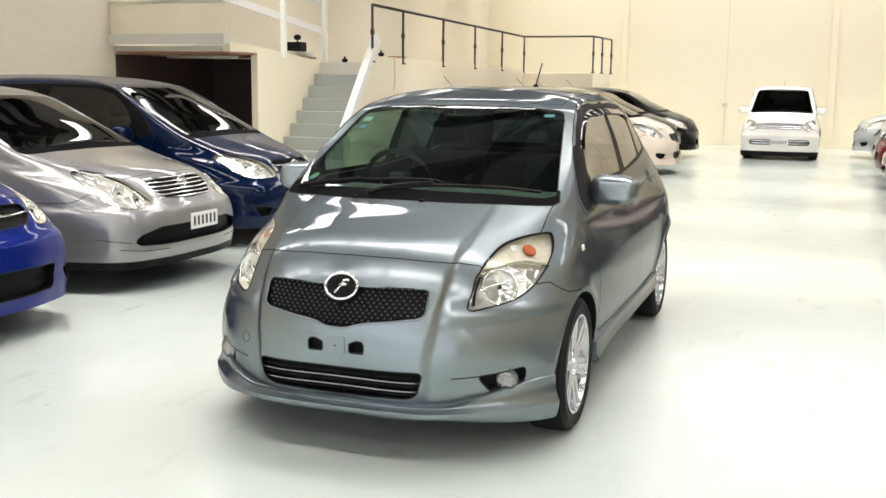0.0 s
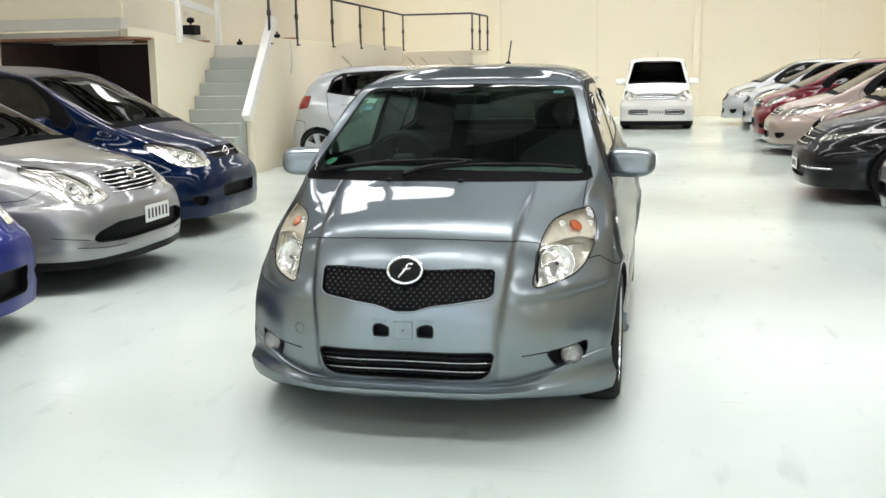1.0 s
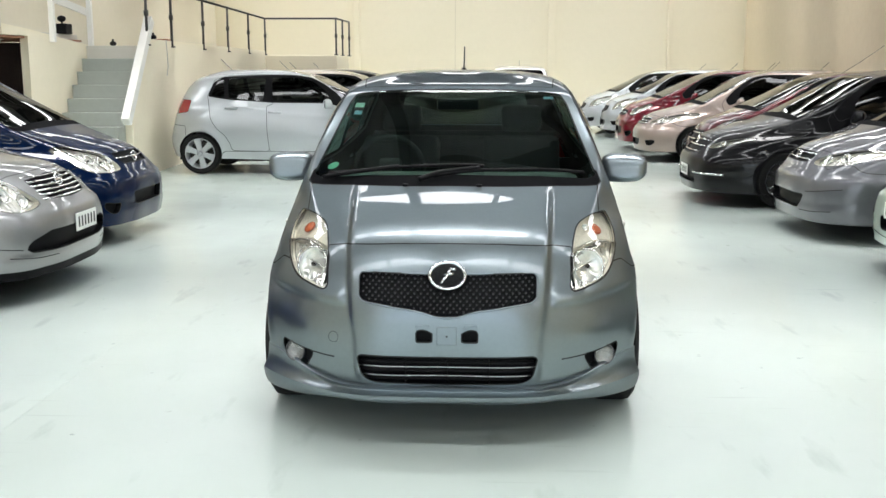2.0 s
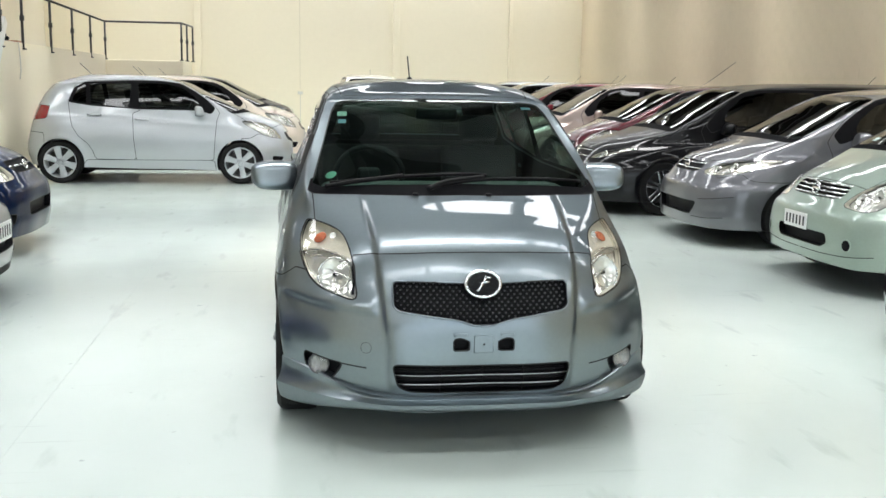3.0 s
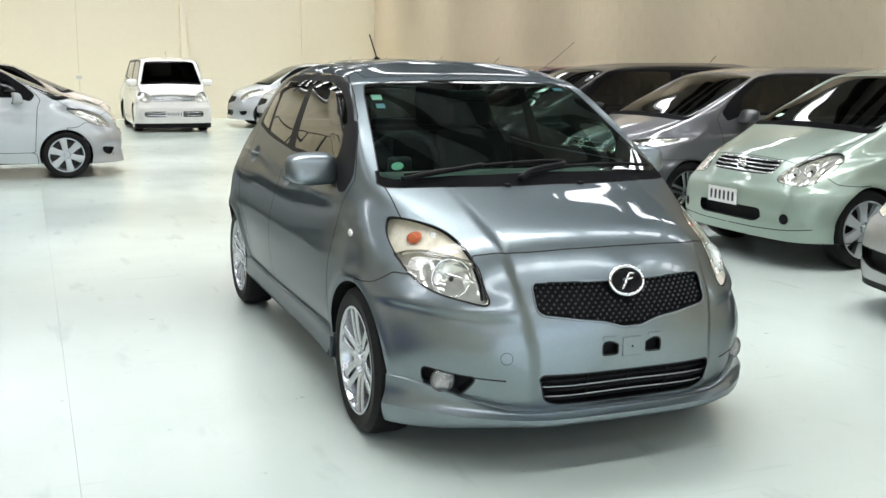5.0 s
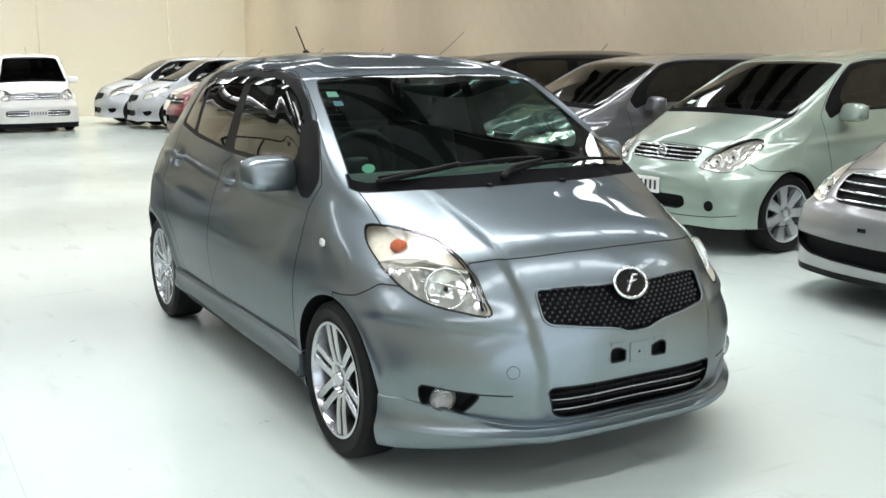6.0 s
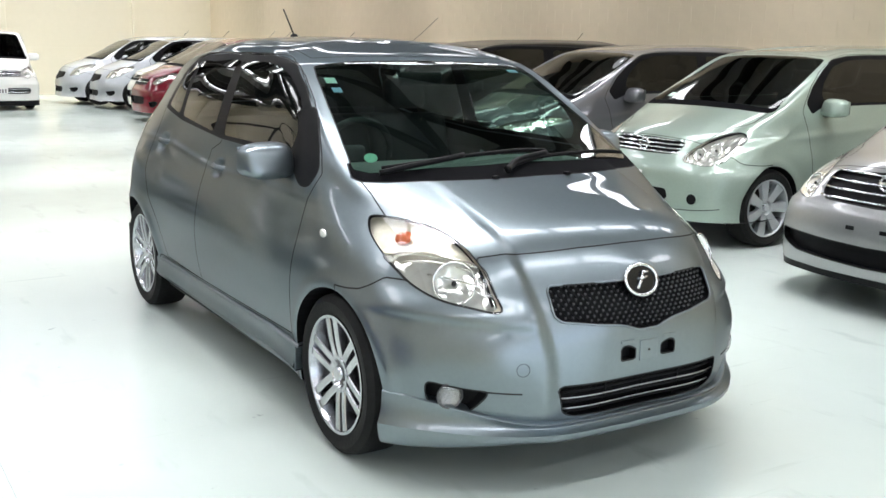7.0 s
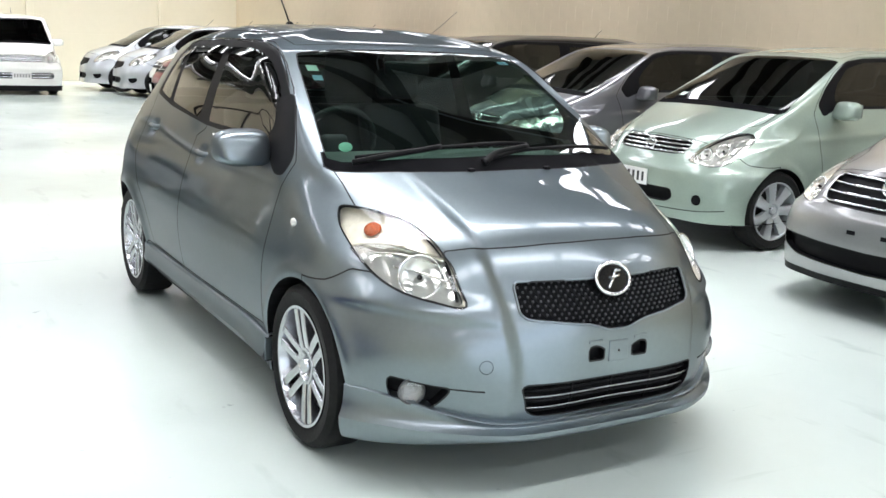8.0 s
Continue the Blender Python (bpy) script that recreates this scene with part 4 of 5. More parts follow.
def structure(name, bm, mat, label="", smooth=False):
    return tagged(part(name, bm, mat, None, label, smooth), kind="structure")


JOINT = -1.9
fl = structure("floor", boxed(X_L - .2, X_R + .2, Y_F - .2, Y_B + .2, -.2, -.05), FLOOR, "glossy pale green-white painted concrete floor")
part("slab", boxed(X_L - .2, JOINT - .0005, Y_F - .2, Y_B + .2, -.05, 0), FLOOR, fl)
part("slab", boxed(JOINT + .0005, X_R + .2, Y_F - .2, Y_B + .2, -.05, 0), FLOOR, fl)
structure("wall_back", boxed(X_L - .2, X_R + .2, Y_B, Y_B + .2, 0, Z_C), WALL, "cream painted panel wall with slim pilasters")
structure("wall_right", boxed(X_R, X_R + .2, Y_F, Y_B, 0, Z_C), WALL_DIM_R, "cream painted block wall")
structure("wall_left", boxed(X_L - .2, X_L, Y_F, Y_B, 0, Z_C), WALL_DIM_L, "cream painted wall")
bm = boxed(X_L - .2, -6.0, Y_F - .2, Y_F, 0, Z_C)
box(bm, 6.0, X_R + .2, Y_F - .2, Y_F, 0, Z_C)
box(bm, -6.0, 6.0, Y_F - .2, Y_F, 4.2, Z_C)
structure("wall_front", bm, WALL, "cream painted wall round an open doorway")
YARD = plain("yard_concrete", (.34, .34, .33), .8, grain=.15, scale=3, bump=.1)
structure("ground", boxed(-150, 150, -300, Y_F - .2, -.2, -.02), YARD, "grey concrete yard outside the doorway")
for x, w in ((-3.5, .09), (1.95, .09), (5.2, .05)):
    structure("pilaster", boxed(x - w, x + w, Y_B - .10, Y_B - .0, 0, Z_C - .01, .008), WALL)
structure("wall_panel", boxed(-3.28, X_R, Y_B - .012, Y_B, 0, 1.2, .003), WALL)
structure("wall_joint", boxed(-.735, -.725, Y_B - .006, Y_B, 1.2, Z_C - .01), JOINT_PAINT)
# roof sheet with strips of translucent roofing between the purlins
edges = [Y_F - .2] + [e for y in STRIPS for e in (y - HALF, y + HALF)] + [Y_B + .2]
bm = bmesh.new()
for a, b in zip(edges[::2], edges[1::2]):
    box(bm, X_L - .2, X_R + .2, a, b, Z_C, Z_C + .1)
for y in STRIPS:
    for a, b in ((X_L - .2, -7.1), (7.1, X_R + .2)):
        box(bm, a, b, y - HALF, y + HALF, Z_C, Z_C + .1)
structure("ceiling", bm, CEIL, "grey roofing sheet")
for y in STRIPS:
    sl = structure("skylight", boxed(-7.1, 7.1, y - HALF, y + HALF, Z_C + .08, Z_C + .1), SKY_PANEL, "translucent daylight roofing strip")
    for x in np.arange(-6.2, 7.0, 1.35):
        part("purlin", boxed(x - .05, x + .05, y - HALF, y + HALF, Z_C - .06, Z_C + .07), STEEL, sl)

# steel frame under the roof: rafters along the hall, purlins across it between the strips
for x in np.arange(-6.2, 7.0, 2.7):
    structure("roof_rafter", boxed(x - .09, x + .09, Y_F + .01, Y_B - .01, Z_C - .24, Z_C - .062, .01), STEEL, "dark steel rafter")
for y0 in STRIPS[:-1]:
    for d in (1.25, 1.875, 2.5):
        structure("roof_purlin", boxed(X_L + .01, X_R - .01, y0 + d - .035, y0 + d + .035, Z_C - .20, Z_C - .002, .006), STEEL, "dark steel roof purlin")

# ---- stairs, store and platform ----
def wall_strip(bm, a, b, z0a, z1a, z0b, z1b, t=.1):
    d = Vector((b[0] - a[0], b[1] - a[1], 0)).normalized()
    n = Vector((-d.y, d.x, 0)) * t
    c = [(a[0], a[1], z0a), (b[0], b[1], z0b), (b[0], b[1], z1b), (a[0], a[1], z1a)]
    v = [bm.verts.new(p) for p in c] + [bm.verts.new(Vector(p) + n) for p in c]
    for f in ((0, 1, 2, 3), (7, 6, 5, 4), (0, 4, 5, 1), (1, 5, 6, 2), (2, 6, 7, 3), (3, 7, 4, 0)):
        bm.faces.new([v[i] for i in f])
    bmesh.ops.recalc_face_normals(bm, faces=bm.faces)


def mezzanine():
    structure("mezzanine_fascia", boxed(X_L, -5.66, 7.45, 7.60, 2.02, 2.16, .008), WHITE, "white painted edge of an upper floor")
    structure("mezzanine_floor", boxed(X_L, -5.78, 7.60, 10.2, 1.93, 2.0, .004), WHITE)
    structure("store_ceiling", boxed(X_L + .01, -5.70, 7.60, 10.15, 1.90, 1.926), PLY, "brown plywood underside of the upper floor")
    structure("store_lining", boxed(X_L + .02, -5.77, 10.0, 10.1, 0, 1.89), SHADE_WALL, "back of an open store, its shade put into the colour")
    structure("store_side", boxed(X_L + .001, X_L + .02, 7.6, 10.0, 0, 1.89), SHADE_WALL)
    tl = new("tube_light")
    tagged(tl, "unlit fluorescent tube under the upper floor", "ceiling light")
    part("tube", tube(bmesh.new(), [(-7.35, 8.6, 1.875), (-6.16, 8.6, 1.875)], .018, 8), WHITE, tl, smooth=True)
    part("batten", boxed(-7.38, -6.13, 8.57, 8.63, 1.885, 1.90), WHITE, tl)
    bm = bmesh.new()
    wall_strip(bm, (-5.66, 7.6), (-5.66, 8.30), 1.93, 2.06, 1.93, 2.02)
    wall_strip(bm, (-5.66, 8.30), (-5.66, 10.32), 0, 2.02, 0, 1.86)
    structure("stair_wall", bm, WALL, "cream painted wall beside the stairs with a sloping top")
    ra = new("timber_railing")
    tagged(ra, "white painted timber railing sloping along the upper floor edge", "railing")
    for y, z in ((8.98, 1.87), (10.30, 1.78)):
        part("post", boxed(-5.655, -5.585, y - .035, y + .035, z, 2.98, .006), HANDRAIL_WHITE, ra)
    for z in (.0, .44):
        bm = bmesh.new()
        wall_strip(bm, (-5.645, 7.45), (-5.645, 10.36), 2.575 + z, 2.675 + z, 2.275 + z, 2.375 + z, .035)
        part("rail", bm, HANDRAIL_WHITE, ra)
    part("infill", boxed(X_L, -5.68, 7.52, 7.56, 2.16, 2.56, .003), WALL, ra, "cream infill panel")
    part("cap", boxed(X_L, -5.66, 7.49, 7.58, 2.56, 2.60, .004), WHITE, ra)


mezzanine()


def clutter():
    sp = new("speaker_box")
    tagged(sp, "small black speaker box with a lamp on top", "speaker")
    part("cabinet", boxed(-5.92, -5.70, 9.62, 9.84, 2.0, 2.14, .008), BLACK, sp)
    part("lamp_head", moved(ball(.06, .06, .045), Matrix.Translation((-5.80, 9.73, 2.21))), BLACK, sp, smooth=True)
    part("lamp_stem", tube(bmesh.new(), [(-5.80, 9.73, 2.13), (-5.80, 9.73, 2.20)], .012, 6), BLACK, sp)
    for x, y, z in ((-5.35, 10.45, 1.85), (-4.80, 10.62, 1.95)):
        bm = moved(ball(.05, .05, .035), pose(x, y, z + .035) @ Matrix.Diagonal((1, 1, 1, 1)))
        box(bm, x - .012, x + .012, y - .012, y + .012, z + .05, z + .10, .004)
        tagged(part("spot_lamp", bm, BLACK, smooth=True), "small black spot lamp lying on the landing", "lamp")
    tagged(part("carton", boxed(-5.15, -4.92, 11.7, 11.95, 1.85, 1.99, .006), PLY), "small brown cardboard carton on the landing", "box")
    tagged(part("hanging_cable", tube(bmesh.new(), [(-4.715, 10.95, 1.95), (-4.70, 10.94, 1.75), (-4.69, 10.92, 1.55), (-4.70, 10.88, 1.42)], .008, 6), WHITE, smooth=True), "white cable hanging down the platform wall", "cable")
    so = new("wall_socket")
    tagged(so, "small white wall socket with conduit on the panel wall", "socket")
    part("cover", boxed(-.80, -.66, Y_B - .05, Y_B - .013, 1.05, 1.13, .006), WHITE, so)
    part("conduit", boxed(-.735, -.72, Y_B - .026, Y_B - .012, .0, 1.05), WHITE, so)


clutter()
# steps
for k in range(9):
    z1 = .185 * (k + 1)
    y0 = 8.4 + .2 * k
    structure("stair_step", boxed(-5.655, -4.81, y0, 10.2, .185 * k, z1, .006), STEP, "grey painted step")
structure("landing", boxed(-5.655, -4.90, 10.2, 12.2, 1.60, 1.85, .006), WHITE)
# platform behind the stairs
bm = bmesh.new()
P0, P1 = (-4.7, 9.25), (-5.15, 20.0)
mid = (-4.7 - .45 * 1.0 / 10.75, 10.25)
wall_strip(bm, P0, mid, 0, .80, 0, 1.95)
wall_strip(bm, mid, P1, 0, 1.95, 0, 1.95)
structure("platform_wall", bm, WALL, "cream painted side of the raised platform")
structure("platform_block", boxed(-7.4, -3.42, 20.0, 22.1, 0, 1.85, .01), WALL, "cream painted raised platform")
bm = bmesh.new()
box(bm, -.058, .058, 0, 1.85, -.07, .07, .006)
bmesh.ops.transform(bm, verts=bm.verts, matrix=Matrix.Translation((-4.76, 9.17, .80)) @ Matrix.Rotation(radians(50.5), 4, "X"))
tagged(part("stair_handrail", bm, HANDRAIL_WHITE), "white painted board handrail sloping beside the stairs", "handrail")


def railing(pts, corners, zb, zt):
    """A pipe railing with posts, a top rail and clamps."""
    ob = new("railing")
    tagged(ob, "dark steel pipe railing along the platform edge", "railing")
    part("top_rail", tube(bmesh.new(), [(x, y, zt) for x, y in corners], .022, 8), STEEL, ob, smooth=True)
    for x, y in pts:
        post = part("post", tube(bmesh.new(), [(x, y, zb), (x, y, zt)], .021, 8), STEEL, ob, smooth=True)
        part("clamp", tube(bmesh.new(), [(x, y, zb + .42), (x, y, zb + .50)], .034, 8), STEEL, post, smooth=True)
        part("base_flange", tube(bmesh.new(), [(x, y, zb), (x, y, zb + .02)], .05, 10), STEEL, post)
    return ob


RAIL_Y = (10.13, 11.49, 13.65, 15.77, 17.96, 20.1)
railing([(-4.73 - .043 * (y - 10.1), y) for y in RAIL_Y] + [(-3.45, 20.1), (-3.42, 21.0), (-3.38, 21.95)], [(-4.73, 10.13), (-5.16, 20.1), (-3.45, 20.1), (-3.38, 21.95)], 1.85, 2.71)

# ---- cars ----
CLEAR_SIDE = pane("clear_side_glass", (.52, .60, .56))
hero, HS, HK = car("small_hatchback", "silver-grey small hatchback with body kit and alloy wheels", PAINT, res=.0108, kit=True, ridge=.021, badge=None, lamp_low=LAMP_LOW, lamp_back=REFLECTOR, side_glass=pane("smoked_glass", (.16, .17, .165)), front_glass=CLEAR_SIDE, bowls=((.40, .30, .072),),
                   cuts=[("plate_hole", rounded([(.058, .456), (.122, .456), (.122, .50), (.105, .506), (.085, .506), (.075, .498), (.058, .498)], .008))])


def swept(path, profile, n=6):
    """A strip whose section changes along a path of (point, outward direction, share)."""
    vs, fs, k = [], [], 0
    for p, out, t in path:
        sec = profile(t)
        k = len(sec)
        vs += [(p[0] + out[0] * o, p[1] + out[1] * o, z) for o, z in sec]
    for i in range(len(path) - 1):
        fs += [(i * k + j, i * k + j + 1, (i + 1) * k + j + 1, (i + 1) * k + j) for j in range(k - 1)]
    bm = bmesh.new()
    V = [bm.verts.new(v) for v in vs]
    for f in fs:
        bm.faces.new([V[i] for i in f])
    bmesh.ops.recalc_face_normals(bm, faces=bm.faces)
    return bm


def arc(*pts):
    return [tuple(p) for p in smooth_loop(pts, 4, False)]


def body_kit(ob):
    """Front lip and side skirts with hard creases, bolted on below the skin."""
    half = smooth_loop([(0, -.722), (.20, -.717), (.36, -.698), (.50, -.628), (.62, -.528), (.725, -.412), (.775, -.345), (.79, -.318)], 7, False)
    full = [(-x, y) for x, y in half[:0:-1]] + [tuple(p) for p in half]
    path = []
    for i, (x, y) in enumerate(full):
        a, b = full[max(i - 1, 0)], full[min(i + 1, len(full) - 1)]
        d = np.array([b[0] - a[0], b[1] - a[1]])
        d /= np.linalg.norm(d)
        path.append(((x, y), (d[1], -d[0]), float(step(.40, .80, abs(x)))))

    def section(t):
        mix = lambda a, b: (a[0] + (b[0] - a[0]) * t, a[1] + (b[1] - a[1]) * t)
        shelf = ((-.030, .270), (.006, .267), (.017, .262)), ((-.030, .345), (.002, .340), (.011, .334))
        scoop = ((.017, .262), (.006, .247), (.018, .238), (.036, .231)), ((.011, .334), (.013, .296), (.020, .262), (.036, .228))
        blade = ((.036, .231), (.033, .214), (.023, .203), (.010, .197)), ((.036, .228), (.033, .195), (.020, .158), (.004, .148))
        return sum((arc(*(mix(a, b) for a, b in zip(*band))) for band in (shelf, scoop, blade)), []) + [(-.05, .200 - .046 * t), (-.10, .215 - .046 * t)]
    part("front_lip", swept(path, section), PAINT, ob, "sculpted front lip spoiler", smooth=True, angle=24)
    for s in (1, -1):
        path = []
        for y in np.linspace(.30, 2.15, 40):
            path.append(((s * .812, y), (s, 0), float(step(.62, .30, y))))

        def sill(t):
            return arc((-.012, .352 - .014 * t), (.016, .346 - .014 * t), (.024, .336 - .014 * t)) + arc((.024, .336 - .014 * t), (.022 + .012 * t, .300 - .02 * t), (.030 + .014 * t, .262 - .012 * t)) + [(.018 + .012 * t, .240 - .010 * t), (-.08, .236)]
        sk = part("side_skirt", swept(path, sill), PAINT, ob, "deep side skirt", smooth=True, angle=24)
        part("skirt_end", boxed(min(s * .74, s * .845), max(s * .74, s * .845), .300, .312, .236, .325, .003), PAINT, sk)
        part("mud_flap", boxed(min(s * .70, s * .806), max(s * .70, s * .806), 2.80, 2.812, .23, .42, .005), BLACK, ob, "black flap behind the rear wheel")


def hero_details(ob, S):
    def at(x, z, out=0.0):
        p, n = front_point(S, abs(x), z)
        if x < 0:
            p.x, n.x = -p.x, -n.x
        return p + n * out

    def bow(z, xm):
        """The nose's curve at one height, evened out."""
        xs = np.linspace(0, xm, 30)
        k = np.polyfit(xs ** 2, [at(x, z).y for x in xs], 2)
        return lambda x: float(np.polyval(k, x * x))

    # grille lattice
    G = rounded(GRILLE, .012)
    inside = lambda x, z: sum(((z0 > z) != (z1 > z)) and abs(x) < (x1 - x0) * (z - z0) / (z1 - z0) + x0 for (x0, z0), (x1, z1) in zip(G, np.roll(G, -1, axis=0))) % 2
    bm = bmesh.new()
    for sgn in (1, -1):
        for k in range(-30, 31):
            run = []
            for j in range(60):
                z = .525 + j * .0035
                x = k * .026 + sgn * (z - .6) * .95
                if inside(x, z):
                    run.append((x, at(x, z).y + .022, z))
                elif len(run) > 1:
                    tube(bm, run, .0035, 4)
                    run = []
                else:
                    run = []
            if len(run) > 1:
                tube(bm, run, .0035, 4)
    part("grille_mesh", bm, BLACK, ob, "gloss black diamond mesh")
    bm = bmesh.new()
    for k in range(-30, 31):
        for j in range(14):
            x, z = (k + .5 * (j % 2)) * .026, .532 + j * .0137
            if inside(abs(x) + .008, z + .006) and inside(abs(x) + .008, z - .006) and math.hypot(x / .085, (z - .71) / .07) > 1:
                moved_ball = bmesh.ops.create_icosphere(bm, subdivisions=1, radius=.0050)["verts"]
                bmesh.ops.translate(bm, verts=moved_ball, vec=(x, at(x, z).y + .016, z))
    tagged(part("grille_stud", bm, STUD, ob), kind="stuff")
    part("grille_edge", tube(bmesh.new(), [at(x, z, .001) for x, z in list(G[2:-3]) + [(-x, z) for x, z in G[2:-3]][::-1]], .0045, 6, True), PAINT, ob, smooth=True)
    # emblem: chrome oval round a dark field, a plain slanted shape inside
    p, n = front_point(S, 0, .712)
    m = aimed(p + n * .006, Vector((0, -.93, .36)))
    E = [(.070 * math.cos(a), .053 * math.sin(a), 0) for a in np.linspace(0, 2 * math.pi, 41)[:-1]]
    em = part("emblem", moved(tube(bmesh.new(), E, .0068, 8, True), m), CHROME, ob, "chrome oval emblem", smooth=True)
    bm = bmesh.new()
    bm.faces.new([bm.verts.new((x * .96, y * .96, -.003)) for x, y, z in E])
    part("emblem_field", moved(bm, m), GLOSS_BLACK, em)
    bm = bmesh.new()
    for a, b in (((-.024, -.030), (.000, .002)), ((.000, .002), (.012, .026)), ((-.006, .003), (.024, .008)), ((.010, .027), (.032, .024))):
        tube(bm, [(a[0], a[1], .001), (b[0], b[1], .003)], .0056, 6)
    part("emblem_shape", moved(bm, m), CHROME, em, smooth=True)
    # lower intake: slats and bright bars
    for z, r, mat in ((.352, .0024, BAR), (.314, .0024, BAR)):
        xm = .352 if z > .34 else .343 if z > .32 else .335
        part("intake_bar", tube(bmesh.new(), [(x, bow(z, xm)(x) + .008, z) for x in np.linspace(-xm, xm, 25)], r, 6), mat, ob, "thin bright bar", smooth=True)
    for z in (.296, .334, .370):
        xm = .345 if z > .31 else .33
        part("intake_slat", tube(bmesh.new(), [(x, bow(z, xm)(x) + .024, z) for x in np.linspace(-xm, xm, 15)], .0065, 6), BLACK, ob, smooth=True)
    for x in (-.167, 0, .167):
        part("intake_rib", tube(bmesh.new(), [(x, at(x, z).y + .02, z) for z in (.276, .33, .384)], .004, 6), BLACK, ob)
    # number plate bracket
    part("plate_bracket", moved(boxed(-.04, .04, -.036, .036, -.004, .004, .003), aimed(at(0, .482), Vector((0, -1, .02)))), PAINT, ob, "bare number plate bracket")
    part("bracket_bolt", moved(ball(.004, .004, .003), aimed(at(0, .482, .005), Vector((0, -1, 0)))), STEEL, ob)
    for s in (1, -1):
        part("plate_hole", S.take("plate_hole", (s,), shift=(0, .03, 0)), BLACK, ob)
        part("hole_wall", S.rim("plate_hole", (0, 1, 0), .035, (s,)), BLACK, ob)
        part("bracket_tab", moved(boxed(-.028, .028, -.006, .006, -.003, .003, .002), aimed(at(s * .095, .520), Vector((0, -1, .02)))), PAINT, ob)
        # fog lamp
        p, n = front_point(S, .647, .349)
        m = aimed(p + Vector((0, .0, 0)), Vector((.30, -1, 0)), s)
        fl = part("fog_lamp", moved(dome(.042, .020), m), FOG_BOWL, ob, "round clear fog lamp", smooth=True)
        part("fog_ring", moved(tube(bmesh.new(), [(.043 * math.cos(a), .043 * math.sin(a), .001) for a in np.linspace(0, 2 * math.pi, 25)[:-1]], .003, 6, True), m), STUD, fl, smooth=True)
        g = part("fog_glass", moved(dome(.042, -.010), m), LENS, fl, smooth=True)
        g.visible_shadow = False
        part("bumper_line", tube(bmesh.new(), [at(s * x, z, -.001) for x, z in ((.565, .374), (.53, .372), (.495, .3695), (.46, .368))], .0035, 5), SEAM, ob, smooth=True)
        # bezel of the headlight and the bright brow over the bowl
        L = smooth_loop(LAMP, 4)
        part("lamp_edge", tube(bmesh.new(), [at(s * x, z, .0) for x, z in L], .0018, 6, True), BLACK, ob, smooth=True)
        brow = smooth_loop([(.515, .768), (.56, .784), (.62, .794), (.672, .788), (.702, .775)], 5, False)
        part("lamp_brow", tube(bmesh.new(), [at(s * x, z, -.014) for x, z in brow], .0085, 6), CHROME, ob, smooth=True)
        part("lamp_brow", tube(bmesh.new(), [at(s * x, z - .019, -.020) for x, z in brow[2:-3]], .0045, 6), CHROME, ob, smooth=True)
        part("bowl_bar", tube(bmesh.new(), [at(s * x, z, -.012) for x, z in ((.525, .706), (.56, .718), (.60, .727), (.645, .733))], .0045, 6), CHROME, ob, smooth=True)
        part("lamp_bezel", tube(bmesh.new(), [at(s * x, z, -.014) for x, z in smooth_loop([(.517, .655), (.512, .70), (.515, .755)], 4, False)], .0055, 6), BLACK, ob, "dark inner bezel", smooth=True)
        p, n = front_point(S, .585, .848)
        part("position_bowl", moved(dome(.015, .010), aimed(p - n * .008, (n + Vector((0, -.6, 0))).normalized(), s)), BOWL, ob, smooth=True)
        p, n = front_point(S, .645, .838)
        part("indicator_bulb", moved(ball(.033, .030, .012), aimed(p - n * .020, n, s)), AMBER, ob, "amber indicator cap", smooth=True)
        # side repeater
        x = side_x(S, .143, .80)
        part("side_repeater", moved(ball(.008, .026, .017), Matrix.Translation((s * x, .143, .80))), LENS_WHITE, ob, "small clear side repeater", smooth=True)
        # smoked weather shields over the side windows
        for line in ([(.56, 1.245), (.64, 1.30), (.74, 1.353), (.86, 1.395), (1.0, 1.415), (1.15, 1.422), (1.42, 1.424)], [(1.45, 1.424), (1.75, 1.42), (2.05, 1.402), (2.19, 1.345)]):
            line = smooth_loop(line, 5, False)
            vs, fs = [], []
            blend = [float(step(.6, 1.1, y)) for y, z in line]
            drop = [(.055 * (1 - b), -.035 - .023 * b) for b in blend]
            ts = np.linspace(0, 1, len(line))
            XA, XB = (np.polyval(np.polyfit(ts, v, 4), ts) for v in ([side_x(S, y, z + .012) for y, z in line], [side_x(S, y + dy, z + dz) for (y, z), (dy, dz) in zip(line, drop)]))
            for k, (y, z) in enumerate(line):
                (dy, dz), xa, xb = drop[k], XA[k], XB[k]
                vs += [(s * (xa + .004), y, z + .012), (s * (xa + .010), y + dy * .3, z - .012), (s * (xb + .012), y + dy, z + dz)]
                if k:
                    b = 3 * k
                    fs += [(b - 3, b, b + 1, b - 2), (b - 2, b + 1, b + 2, b - 1)]
            v = part("window_visor", mesh_of("window_visor", vs, fs, smooth=True), SMOKE, ob, "smoked plastic weather shield")
    body_kit(ob)
    # towing eye cover
    p, n = front_point(S, .462, .452)
    part("tow_cover", moved(tube(bmesh.new(), [(.022 * math.cos(a), .022 * math.sin(a), .0005) for a in np.linspace(0, 2 * math.pi, 25)[:-1]], .0009, 4, True), aimed(p, n, -1)), SEAM, ob)
    # wipers and washer nozzles
    def blade(pts, r, up):
        return tube(bmesh.new(), [at(x, z, up) for x, z in smooth_loop(pts, 6, False)], r, 6)
    w = part("wiper", blade([(-.58, 1.022), (-.30, 1.052), (.0, 1.066), (.14, 1.062)], .008, .018), BLACK, ob, smooth=True)
    part("wiper_arm", blade([(-.60, 1.005), (-.45, 1.03), (-.25, 1.056)], .011, .022), BLACK, w, smooth=True)
